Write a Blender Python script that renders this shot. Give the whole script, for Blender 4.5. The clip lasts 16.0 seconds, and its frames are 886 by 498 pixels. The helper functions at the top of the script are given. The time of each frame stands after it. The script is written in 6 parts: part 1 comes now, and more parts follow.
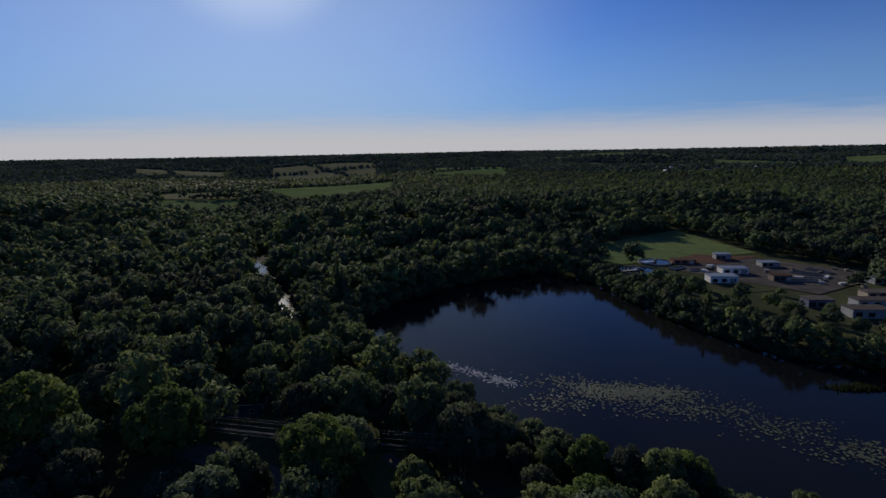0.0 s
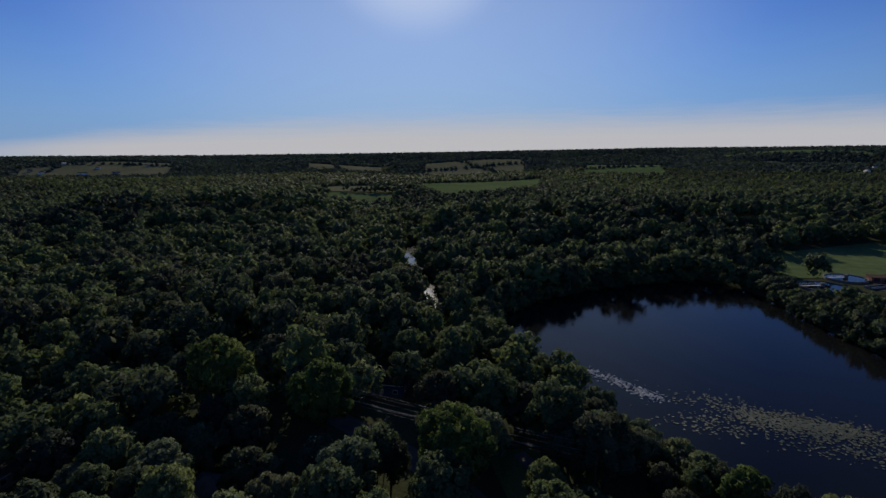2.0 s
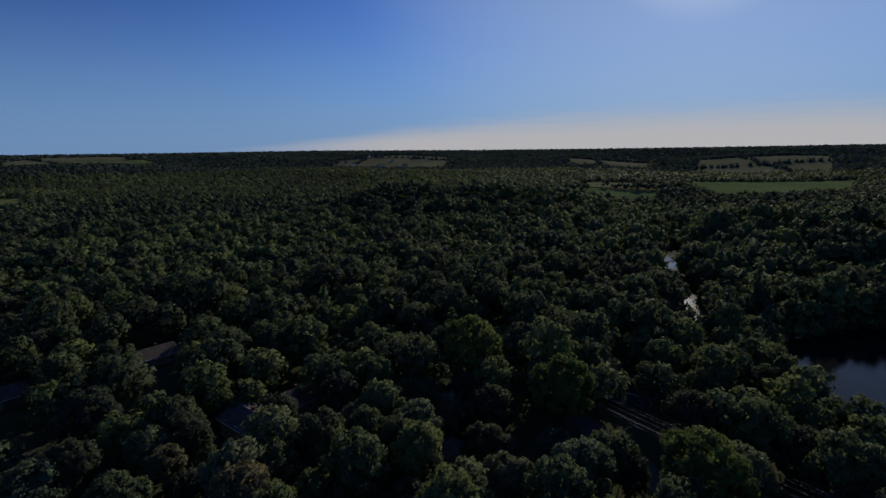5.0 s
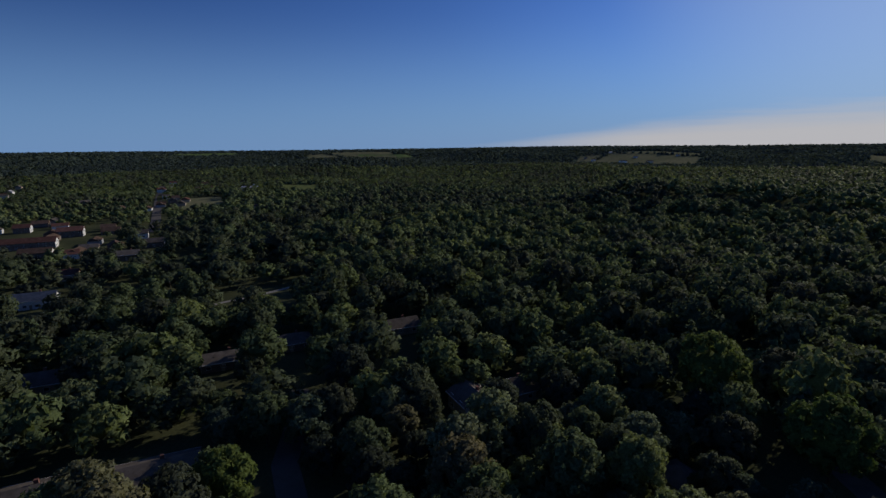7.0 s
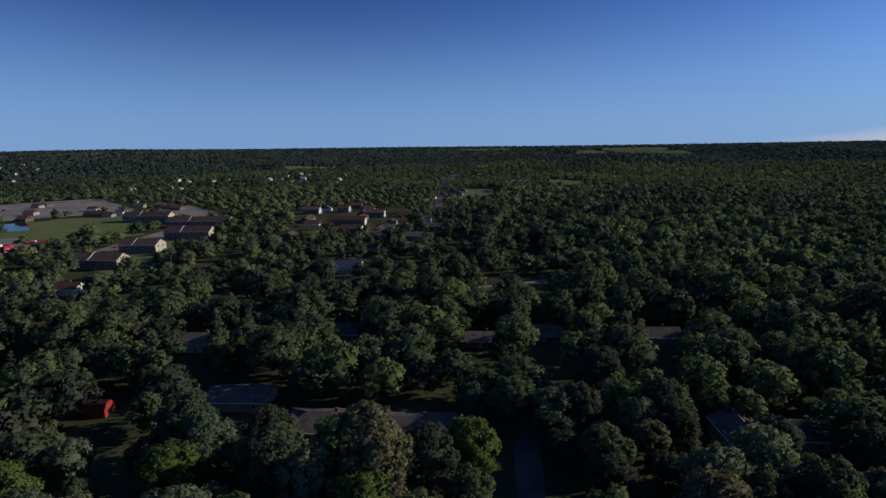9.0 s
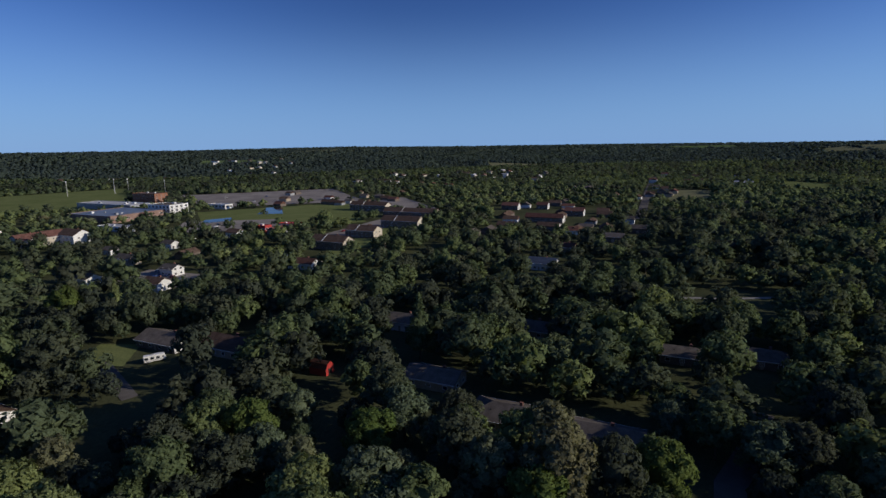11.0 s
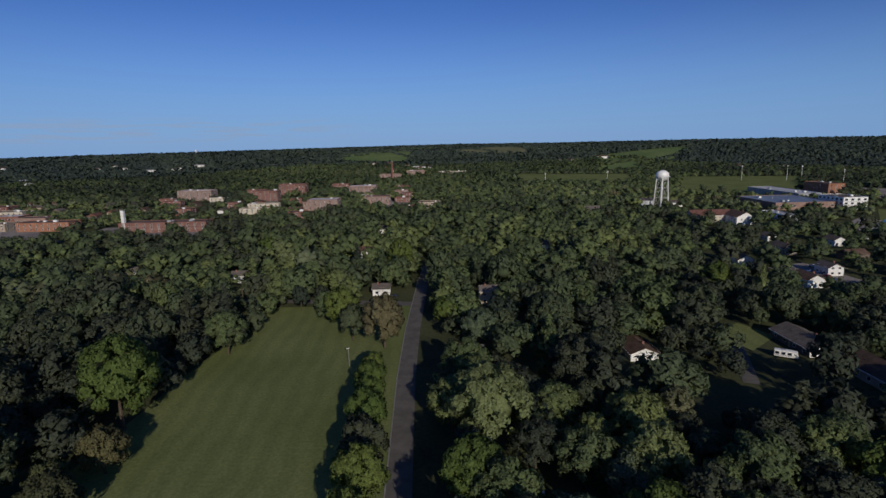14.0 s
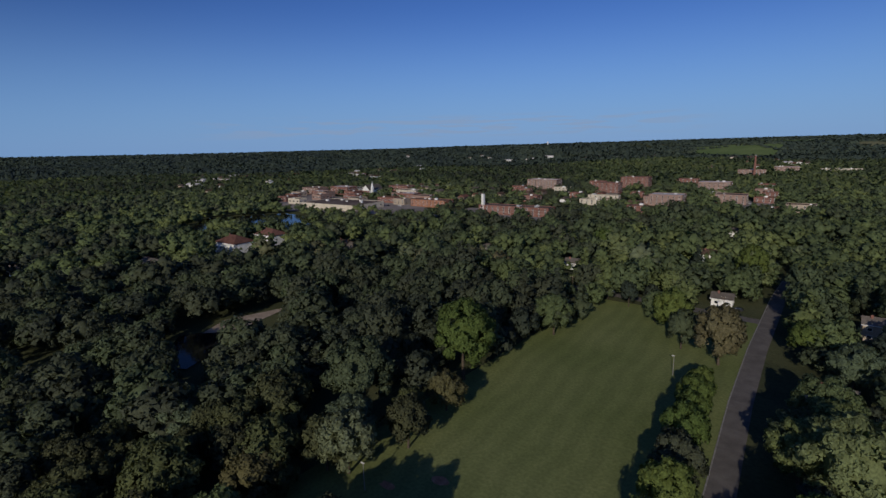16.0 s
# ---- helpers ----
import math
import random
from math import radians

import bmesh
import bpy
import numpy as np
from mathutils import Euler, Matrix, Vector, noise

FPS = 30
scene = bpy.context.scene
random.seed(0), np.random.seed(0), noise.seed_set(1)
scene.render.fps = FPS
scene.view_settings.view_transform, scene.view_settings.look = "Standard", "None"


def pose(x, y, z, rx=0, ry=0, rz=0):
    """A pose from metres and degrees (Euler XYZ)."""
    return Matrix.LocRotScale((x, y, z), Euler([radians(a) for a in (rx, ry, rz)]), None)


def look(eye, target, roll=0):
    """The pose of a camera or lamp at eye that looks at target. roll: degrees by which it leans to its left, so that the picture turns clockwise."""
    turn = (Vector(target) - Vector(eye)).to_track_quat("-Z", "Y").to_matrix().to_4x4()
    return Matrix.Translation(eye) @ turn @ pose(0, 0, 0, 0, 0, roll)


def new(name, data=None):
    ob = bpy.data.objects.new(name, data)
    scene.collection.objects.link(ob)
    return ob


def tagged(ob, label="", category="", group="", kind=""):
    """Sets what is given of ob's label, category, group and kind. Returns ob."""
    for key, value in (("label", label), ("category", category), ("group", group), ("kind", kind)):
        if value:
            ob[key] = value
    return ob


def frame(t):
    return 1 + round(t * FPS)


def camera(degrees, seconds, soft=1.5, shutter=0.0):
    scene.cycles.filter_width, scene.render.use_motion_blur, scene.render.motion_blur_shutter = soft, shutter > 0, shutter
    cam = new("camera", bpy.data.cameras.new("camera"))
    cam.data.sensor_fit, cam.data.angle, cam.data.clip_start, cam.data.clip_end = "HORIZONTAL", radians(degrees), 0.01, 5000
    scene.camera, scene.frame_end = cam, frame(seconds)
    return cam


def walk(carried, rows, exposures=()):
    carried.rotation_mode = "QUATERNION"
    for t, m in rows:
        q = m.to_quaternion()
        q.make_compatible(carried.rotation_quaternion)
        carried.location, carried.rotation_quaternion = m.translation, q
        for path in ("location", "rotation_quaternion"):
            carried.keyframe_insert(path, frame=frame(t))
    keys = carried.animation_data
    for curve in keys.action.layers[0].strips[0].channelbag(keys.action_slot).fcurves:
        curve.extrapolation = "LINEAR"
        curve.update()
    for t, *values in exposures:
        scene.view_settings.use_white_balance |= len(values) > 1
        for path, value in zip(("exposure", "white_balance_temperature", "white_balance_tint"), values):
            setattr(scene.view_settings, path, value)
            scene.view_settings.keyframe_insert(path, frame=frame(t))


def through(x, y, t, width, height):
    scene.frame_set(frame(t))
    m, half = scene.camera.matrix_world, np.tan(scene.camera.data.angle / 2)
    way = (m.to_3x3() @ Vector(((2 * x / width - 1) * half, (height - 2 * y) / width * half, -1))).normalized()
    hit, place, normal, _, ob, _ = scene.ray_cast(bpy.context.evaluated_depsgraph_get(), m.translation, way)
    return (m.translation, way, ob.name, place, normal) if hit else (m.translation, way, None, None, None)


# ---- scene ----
LENS = 80.26
EYE = (0.0, 0.0, 70.0)
cam = camera(LENS, 16.0, soft=1.5)
# seconds, tilt from straight down, lean, turn
TURNS = [
    (0.0, 79.61, 0.68, -0.12),
    (0.5, 79.55, 0.65, 2.21),
    (1.0, 79.51, 0.65, 6.19),
    (1.5, 79.45, 0.56, 10.80),
    (2.0, 79.42, 0.51, 15.76),
    (2.5, 79.38, 0.55, 20.89),
    (3.0, 79.32, 0.52, 26.07),
    (3.5, 79.26, 0.48, 30.90),
    (3.7, 79.25, 0.49, 32.59),
    (5.8, 79.08, 0.59, 51.89),
    (6.0, 79.06, 0.60, 54.51),
    (6.5, 79.01, 0.61, 61.61),
    (7.0, 78.95, 0.66, 68.63),
    (7.5, 78.90, 0.72, 76.15),
    (8.0, 78.84, 0.74, 83.94),
    (8.5, 78.82, 0.77, 90.95),
    (8.7, 78.83, 0.79, 93.46),
    (10.8, 78.86, 0.97, 115.76),
    (11.0, 78.87, 0.98, 118.36),
    (11.5, 78.88, 1.02, 125.91),
    (12.0, 78.86, 1.17, 137.49),
    (12.5, 78.84, 1.22, 149.28),
    (13.0, 78.82, 1.20, 160.69),
    (13.5, 78.80, 1.18, 172.34),
    (14.0, 78.79, 1.22, 183.28),
    (14.5, 78.76, 1.17, 192.59),
    (15.0, 78.74, 1.11, 200.46),
    (15.5, 78.71, 1.16, 208.98),
    (16.0, 78.73, 1.23, 219.16),
]
walk(cam, [(t, pose(*EYE, a, b, c)) for t, a, b, c in TURNS],
     exposures=[(0.0, 0.1), (3.5, 0.0), (6.0, -0.12), (7.0, 0.0), (8.5, 0.28), (11.0, 0.44), (12.5, 0.48), (13.5, 0.33), (14.5, 0.2), (16.0, 0.16)])

# ---- light: low late-summer sun and clear sky ----
SKY_GAMMA, SKY_SAT, SKY_TINT = 1.12, 1.08, (0.59, 0.745, 1.25)
HAZE, CLOUD, LOW_AIR = (9.7, 9.4, 9.5), (4.3, 5.7, 8.4), (2.9, 5.7, 10.9)
SUN_AZ, SUN_EL = 18.3, 21.0          # azimuth counter-clockwise from +y, height, in degrees


def compass(az, dist):
    return (-math.sin(radians(az)) * dist, math.cos(radians(az)) * dist)


world = bpy.data.worlds.new("sky")
scene.world = world
world.use_nodes = True
wn, wl = world.node_tree.nodes, world.node_tree.links
sky = wn.new("ShaderNodeTexSky")
sky.sky_type, sky.sun_disc = "NISHITA", False
sky.sun_elevation, sky.sun_rotation = radians(SUN_EL), radians(-SUN_AZ)
sky.altitude, sky.air_density, sky.dust_density, sky.ozone_density = 300, 1.0, 0.15, 3.0


def calc(op, a, b=None, c=None, clamp=False):
    n = wn.new("ShaderNodeMath")
    n.operation, n.use_clamp = op, clamp
    for s, v in zip(n.inputs, (a, b, c)):
        if isinstance(v, (int, float)):
            s.default_value = v
        elif v is not None:
            wl.new(v, s)
    return n.outputs[0]


def between(v, lo, hi):
    n = wn.new("ShaderNodeMapRange")
    n.interpolation_type = "SMOOTHSTEP"
    wl.new(v, n.inputs[0])
    for s, x in ((n.inputs[1], lo), (n.inputs[2], hi)):
        if isinstance(x, (int, float)):
            s.default_value = x
        else:
            wl.new(x, s)
    return n.outputs[0]


def sky_mix(fac, a, b, how="MIX"):
    n = wn.new("ShaderNodeMix")
    n.data_type, n.blend_type = "RGBA", how
    for s, v in ((n.inputs[0], fac), (n.inputs[6], a), (n.inputs[7], b)):
        if isinstance(v, (int, float)):
            s.default_value = v
        elif isinstance(v, tuple):
            s.default_value = (*v, 1)
        else:
            wl.new(v, s)
    return n.outputs[2]


where = wn.new("ShaderNodeTexCoord")
split = wn.new("ShaderNodeSeparateXYZ")
wl.new(where.outputs["Generated"], split.inputs[0])
dx, dy, dz = split.outputs
flat_len = calc("SQRT", calc("ADD", calc("MULTIPLY", dx, dx), calc("MULTIPLY", dy, dy)))


def towards(az):
    """Cosine of the azimuth's distance from az."""
    x, y = compass(az, 1.0)
    return calc("DIVIDE", calc("ADD", calc("MULTIPLY", dx, x), calc("MULTIPLY", dy, y)), flat_len)


streak = wn.new("ShaderNodeTexNoise")
stretch = wn.new("ShaderNodeMapping")
stretch.inputs["Scale"].default_value = (7.0, 7.0, 95.0)
wl.new(where.outputs["Generated"], stretch.inputs["Vector"]), wl.new(stretch.outputs[0], streak.inputs["Vector"])
streak.inputs["Scale"].default_value, streak.inputs["Detail"].default_value = 1.6, 5.0
deep = wn.new("ShaderNodeGamma")                      # a clear, dry, saturated sky
deep.inputs[1].default_value = SKY_GAMMA
wl.new(sky.outputs[0], deep.inputs[0])
rich = wn.new("ShaderNodeHueSaturation")
rich.inputs["Saturation"].default_value = SKY_SAT
wl.new(deep.outputs[0], rich.inputs["Color"])
blue = sky_mix(1.0, rich.outputs[0], SKY_TINT, "MULTIPLY")
# pale haze low over the sunward horizon, and a few thin clouds away from the sun
glow = wn.new("ShaderNodeVectorMath")                 # brightening round the sun
glow.operation = "DOT_PRODUCT"
wl.new(where.outputs["Generated"], glow.inputs[0])
glow.inputs[1].default_value = (*compass(SUN_AZ, math.cos(radians(SUN_EL))), math.sin(radians(SUN_EL)))
away = wn.new("ShaderNodeValToRGB")                    # a clear sky is deepest well away from the sun
for k, (at, v) in enumerate(((0.0, 0.79), (0.2, 0.80), (0.42, 0.71), (0.6, 0.79), (0.83, 0.84), (0.93, 0.96), (0.975, 1.03))):
    e = away.color_ramp.elements[k] if k < 2 else away.color_ramp.elements.new(at)
    e.position, e.color = at, (v, v, v, 1)
wl.new(calc("MULTIPLY_ADD", glow.outputs["Value"], 0.5, 0.5), away.inputs[0])
blue = sky_mix(1.0, blue, away.outputs[0], "MULTIPLY")
blue = sky_mix(calc("MULTIPLY", calc("SUBTRACT", 1.0, between(dz, -0.02, 0.25)), 0.8), blue, LOW_AIR)
blue = sky_mix(calc("MULTIPLY", between(glow.outputs["Value"], 0.82, 1.0), 0.55), blue, (6.2, 8.3, 11.0))
blue = sky_mix(calc("MULTIPLY", between(glow.outputs["Value"], 0.983, 1.0), 0.42), blue, (15.0, 16.0, 17.5))
haze_top = calc("MULTIPLY", between(towards(-6.0), 0.2, 0.95), calc("ADD", 0.066, calc("MULTIPLY", streak.outputs[0], 0.036)))
haze = calc("SUBTRACT", 1.0, between(dz, calc("MULTIPLY", haze_top, 0.2), haze_top))
haze = calc("MULTIPLY", haze, between(towards(-6.0), 0.27, 0.62))
veiled = sky_mix(calc("MULTIPLY", haze, 0.9), blue, HAZE)
cloud = calc("MULTIPLY", between(streak.outputs[0], 0.46, 0.60), calc("MULTIPLY", between(dz, 0.008, 0.022), calc("SUBTRACT", 1.0, between(dz, 0.040, 0.058))))
cloud = calc("MULTIPLY", cloud, between(towards(218.0), 0.88, 0.96))
veiled = sky_mix(calc("MULTIPLY", cloud, 0.6), veiled, CLOUD)
wn["Background"].inputs["Strength"].default_value = 0.05
wl.new(veiled, wn["Background"].inputs["Color"])
sun = new("sun", bpy.data.lights.new("sun", "SUN"))
sun.data.energy, sun.data.angle, sun.data.color = 2.5, radians(0.53), (1.0, 0.9, 0.76)
sx, sy = compass(SUN_AZ, math.cos(radians(SUN_EL)) * 100)
sun.matrix_world = look((sx, sy, math.sin(radians(SUN_EL)) * 100), (0, 0, 0))


# ---- materials ----
def material(name, rough=0.8, metal=0.0):
    m = bpy.data.materials.new(name)
    m.use_nodes = True
    b = m.node_tree.nodes["Principled BSDF"]
    b.inputs["Roughness"].default_value, b.inputs["Metallic"].default_value = rough, metal
    if rough > 0.75:
        b.inputs["Specular IOR Level"].default_value = 0.0
    return m, m.node_tree.nodes, m.node_tree.links, b


def ramp(nodes, links, source, stops):
    r = nodes.new("ShaderNodeValToRGB")
    while len(r.color_ramp.elements) < len(stops):
        r.color_ramp.elements.new(0.5)
    for e, (at, col) in zip(r.color_ramp.elements, stops):
        e.position, e.color = at, (*col, 1)
    links.new(source, r.inputs[0])
    return r.outputs[0]


def grain(nodes, links, scale, detail=5.0, rough=0.6, world_space=True):
    n = nodes.new("ShaderNodeTexNoise")
    n.inputs["Scale"].default_value, n.inputs["Detail"].default_value = scale, detail
    n.inputs["Roughness"].default_value = rough
    if world_space:
        g = nodes.new("ShaderNodeNewGeometry")
        links.new(g.outputs["Position"], n.inputs["Vector"])
    return n.outputs["Fac"]


def mixed(nodes, links, fac, a, b, how="MIX"):
    m = nodes.new("ShaderNodeMix")
    m.data_type, m.blend_type = "RGBA", how
    for sock, v in ((m.inputs[0], fac), (m.inputs[6], a), (m.inputs[7], b)):
        if isinstance(v, (int, float)):
            sock.default_value = v
        elif isinstance(v, tuple):
            sock.default_value = (*v, 1)
        else:
            links.new(v, sock)
    return m.outputs[2]


def bumped(nodes, links, b, height, strength, dist):
    n = nodes.new("ShaderNodeBump")
    n.inputs["Strength"].default_value, n.inputs["Distance"].default_value = strength, dist
    links.new(height, n.inputs["Height"])
    links.new(n.outputs[0], b.inputs["Normal"])


def surface(name, a, b_col, scale=1.0, fine=None, rough=0.8, metal=0.0, bump=0.2, bump_dist=0.05, vary=0.0):
    """A two-scale surface between two colours, at real size."""
    m, n, l, b = material(name, rough, metal)
    big = ramp(n, l, grain(n, l, scale), [(0.35, a), (0.65, b_col)])
    small = grain(n, l, fine or scale * 9, 3.0)
    shade = ramp(n, l, small, [(0.3, (0.78, 0.78, 0.78)), (0.7, (1.15, 1.15, 1.15))])
    col = mixed(n, l, 1.0, big, shade, "MULTIPLY")
    if vary:
        o = n.new("ShaderNodeObjectInfo")
        tone = ramp(n, l, o.outputs["Random"], [(0.0, (1 - vary,) * 3), (1.0, (1 + vary,) * 3)])
        col = mixed(n, l, 1.0, col, tone, "MULTIPLY")
    l.new(col, b.inputs["Base Color"])
    if bump:
        bumped(n, l, b, small, bump, bump_dist)
    return m


def foliage(name, per_object=False, tones=None, through=0.3, gloss=0.02):
    """Leaves whose tone differs from tree to tree and from spray to spray."""
    m, n, l, b = material(name, 0.75)
    geo = n.new("ShaderNodeNewGeometry")
    if per_object:
        per = n.new("ShaderNodeObjectInfo").outputs["Random"]
    else:
        at = n.new("ShaderNodeAttribute")
        at.attribute_name = "tone"
        per = at.outputs["Fac"]
    tree = ramp(n, l, per, tones or TONES)
    leaf = ramp(n, l, geo.outputs["Random Per Island"], [(0.0, (0.82, 0.83, 0.82)), (1.0, (1.2, 1.2, 1.17))])
    spots = ramp(n, l, grain(n, l, 2.6, 4.0, 0.7), [(0.36, (0.69, 0.69, 0.71)), (0.62, (1.28, 1.28, 1.25))])
    col = mixed(n, l, 1.0, mixed(n, l, 1.0, tree, leaf, "MULTIPLY"), spots, "MULTIPLY")
    l.new(col, b.inputs["Base Color"])
    b.inputs["Specular IOR Level"].default_value = gloss
    tr = n.new("ShaderNodeBsdfTranslucent")
    l.new(mixed(n, l, 1.0, col, (1.32, 1.36, 0.98), "MULTIPLY"), tr.inputs["Color"])
    mx = n.new("ShaderNodeMixShader")
    mx.inputs[0].default_value = through
    l.new(b.outputs[0], mx.inputs[1]), l.new(tr.outputs[0], mx.inputs[2])
    l.new(mx.outputs[0], n["Material Output"].inputs["Surface"])
    return m


TONES = [(0.0, (0.044, 0.058, 0.046)), (0.22, (0.068, 0.077, 0.053)), (0.45, (0.083, 0.108, 0.061)), (0.65, (0.109, 0.141, 0.065)), (0.82, (0.162, 0.192, 0.078)), (0.92, (0.137, 0.164, 0.099)), (1.0, (0.139, 0.125, 0.072))]
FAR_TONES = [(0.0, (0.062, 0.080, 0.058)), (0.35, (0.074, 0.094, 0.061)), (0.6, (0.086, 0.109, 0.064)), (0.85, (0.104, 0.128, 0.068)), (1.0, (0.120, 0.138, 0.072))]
FRESH_TONES = [(0.0, (0.081, 0.119, 0.038)), (1.0, (0.113, 0.144, 0.044))]
LEAF_TREE = foliage("leaves", True)
LEAF_WOOD = foliage("woodland leaves")
# distance haze is put into these leaves as a darker, bluer tint
LEAF_RIDGE_HAZED = foliage("haze-tinted ridge leaves", tones=[(p, (c[0] * 0.78, c[1] * 0.82, c[2] * 1.12)) for p, c in FAR_TONES], through=0.2, gloss=0.0)
LEAF_DULL = foliage("dull olive leaves", True, [(0.0, (0.062, 0.066, 0.039)), (0.5, (0.076, 0.084, 0.042)), (0.8, (0.084, 0.099, 0.046)), (1.0, (0.106, 0.092, 0.049))], through=0.2, gloss=0.0)
LEAF_FRESH = foliage("fresh leaves", True, FRESH_TONES)
LEAF_SILVER = foliage("silvery leaves", True, [(0.0, (0.096, 0.127, 0.080)), (1.0, (0.121, 0.150, 0.094))])
LEAF_REED = foliage("reed leaves", True, [(0.0, (0.045, 0.060, 0.030)), (1.0, (0.050, 0.066, 0.032))])
BARK = surface("bark", (0.05, 0.04, 0.03), (0.11, 0.09, 0.07), 2.0, rough=0.95)
SOIL = surface("woodland ground", (0.050, 0.058, 0.032), (0.084, 0.090, 0.046), 0.03, 0.9, 0.95, bump=0.4, bump_dist=0.3)
LAWN = surface("mown grass", (0.124, 0.150, 0.055), (0.164, 0.186, 0.074), 0.03, 1.2, 0.9, bump=0.3, bump_dist=0.08)


def mowing(m):
    n, l = m.node_tree.nodes, m.node_tree.links
    b = n["Principled BSDF"]
    old = b.inputs["Base Color"].links[0].from_socket
    g, mp, w = n.new("ShaderNodeNewGeometry"), n.new("ShaderNodeMapping"), n.new("ShaderNodeTexWave")
    mp.inputs["Rotation"].default_value = (0, 0, radians(-6))
    w.inputs["Scale"].default_value, w.inputs["Distortion"].default_value, w.inputs["Detail"].default_value = 0.05, 4.0, 3.0
    l.new(g.outputs["Position"], mp.inputs["Vector"]), l.new(mp.outputs[0], w.inputs["Vector"])
    tone = ramp(n, l, w.outputs["Fac"], [(0.2, (0.94, 0.945, 0.94)), (0.8, (1.05, 1.045, 1.03))])
    l.new(mixed(n, l, 1.0, old, tone, "MULTIPLY"), b.inputs["Base Color"])


mowing(LAWN)
FIELD = surface("farm field", (0.098, 0.142, 0.056), (0.138, 0.180, 0.074), 0.008, 0.15, 0.95, bump=0.2, bump_dist=0.2)
CROP = surface("ripening crop", (0.135, 0.140, 0.076), (0.190, 0.186, 0.108), 0.008, 0.15, 0.95, bump=0.2, bump_dist=0.2)
ASPHALT = surface("asphalt", (0.104, 0.096, 0.090), (0.150, 0.138, 0.128), 0.2, 6, 0.9, bump=0.15, bump_dist=0.01)


CONCRETE = surface("concrete", (0.20, 0.19, 0.175), (0.29, 0.28, 0.26), 0.8, 12, 0.9)
YARD = surface("worn yard surface", (0.075, 0.068, 0.062), (0.125, 0.112, 0.10), 0.12, 2.0, 0.95, bump=0.2)
GRAVEL = surface("gravel", (0.15, 0.125, 0.10), (0.24, 0.20, 0.165), 0.12, 3.0, 0.95, bump=0.3)
SAND = surface("bare sand", (0.26, 0.21, 0.17), (0.36, 0.30, 0.25), 0.2, 3.0, 0.95, bump=0.3)
LOT = surface("parking asphalt", (0.19, 0.17, 0.155), (0.29, 0.26, 0.235), 0.03, 0.6, 0.9, bump=0.1)
WALLS = {
    "white": surface("white siding", (0.62, 0.62, 0.60), (0.76, 0.75, 0.72), 0.3, 4.0, 0.6),
    "cream": surface("cream render", (0.46, 0.41, 0.32), (0.56, 0.50, 0.40), 0.3, 4.0, 0.7),
    "tan": surface("tan siding", (0.30, 0.24, 0.18), (0.40, 0.33, 0.25), 0.3, 4.0, 0.7),
    "grey": surface("grey panels", (0.24, 0.25, 0.26), (0.34, 0.35, 0.36), 0.2, 3.0, 0.6),
    "blue": surface("dark blue siding", (0.06, 0.08, 0.13), (0.09, 0.11, 0.17), 0.3, 4.0, 0.6),
    # also on paler houses, where the long walls' shade goes into the colour
    "brown": surface("brown siding and shade-dark walls", (0.11, 0.085, 0.068), (0.17, 0.135, 0.11), 0.3, 4.0, 0.7),
    "red": surface("red paint", (0.31, 0.022, 0.020), (0.41, 0.034, 0.030), 0.4, 4.0, 0.6),
    "brick": surface("red brick", (0.16, 0.08, 0.065), (0.24, 0.125, 0.10), 0.25, 6.0, 0.9),
    "brick_orange": surface("orange brick", (0.24, 0.11, 0.07), (0.33, 0.165, 0.105), 0.25, 6.0, 0.9),
    "brick_pale": surface("pale brick", (0.22, 0.145, 0.12), (0.31, 0.215, 0.18), 0.25, 6.0, 0.9),
}
ROOFS = {
    "slate": surface("grey shingles", (0.092, 0.080, 0.070), (0.140, 0.122, 0.108), 0.5, 5.0, 0.9, bump=0.4, vary=0.25),
    "umber": surface("brown shingles", (0.075, 0.05, 0.038), (0.13, 0.09, 0.07), 0.5, 5.0, 0.9, bump=0.4, vary=0.2),
    "rust": surface("red-brown shingles", (0.11, 0.055, 0.045), (0.175, 0.092, 0.073), 0.5, 5.0, 0.9, bump=0.4, vary=0.2),
    # near-black: the deep shade on one house is put into this roof
    "charcoal": surface("shade-dark shingles", (0.022, 0.022, 0.024), (0.04, 0.04, 0.042), 0.5, 5.0, 0.9, bump=0.4),
    "blue": surface("blue-grey shingles", (0.05, 0.065, 0.10), (0.09, 0.11, 0.15), 0.5, 5.0, 0.9, bump=0.4),
    "steel": surface("blue-grey roof", (0.13, 0.16, 0.21), (0.19, 0.23, 0.28), 0.05, 1.5, 0.6),
    "tar": surface("tarred flat roof", (0.09, 0.07, 0.065), (0.17, 0.135, 0.12), 0.06, 1.0, 0.9),
    "membrane": surface("pale roof membrane", (0.36, 0.35, 0.34), (0.52, 0.51, 0.50), 0.06, 1.0, 0.7),
    "red": surface("red fascia", (0.45, 0.03, 0.02), (0.55, 0.05, 0.03), 0.5, 3.0, 0.5),
}
GLASS = surface("dark window glass", (0.012, 0.016, 0.022), (0.03, 0.036, 0.045), 0.6, 3.0, 0.08, bump=0)
TRIM = surface("white trim", (0.66, 0.66, 0.64), (0.78, 0.77, 0.75), 0.6, 6.0, 0.5)
STEEL_WHITE = surface("white painted steel", (0.66, 0.65, 0.62), (0.80, 0.79, 0.76), 0.15, 2.0, 0.45)
WOOD = surface("weathered pole wood", (0.10, 0.075, 0.055), (0.19, 0.15, 0.115), 1.5, 9.0, 0.9)
DARK_METAL = surface("dark metal", (0.03, 0.03, 0.032), (0.07, 0.07, 0.072), 2.0, 8.0, 0.5, 0.6)
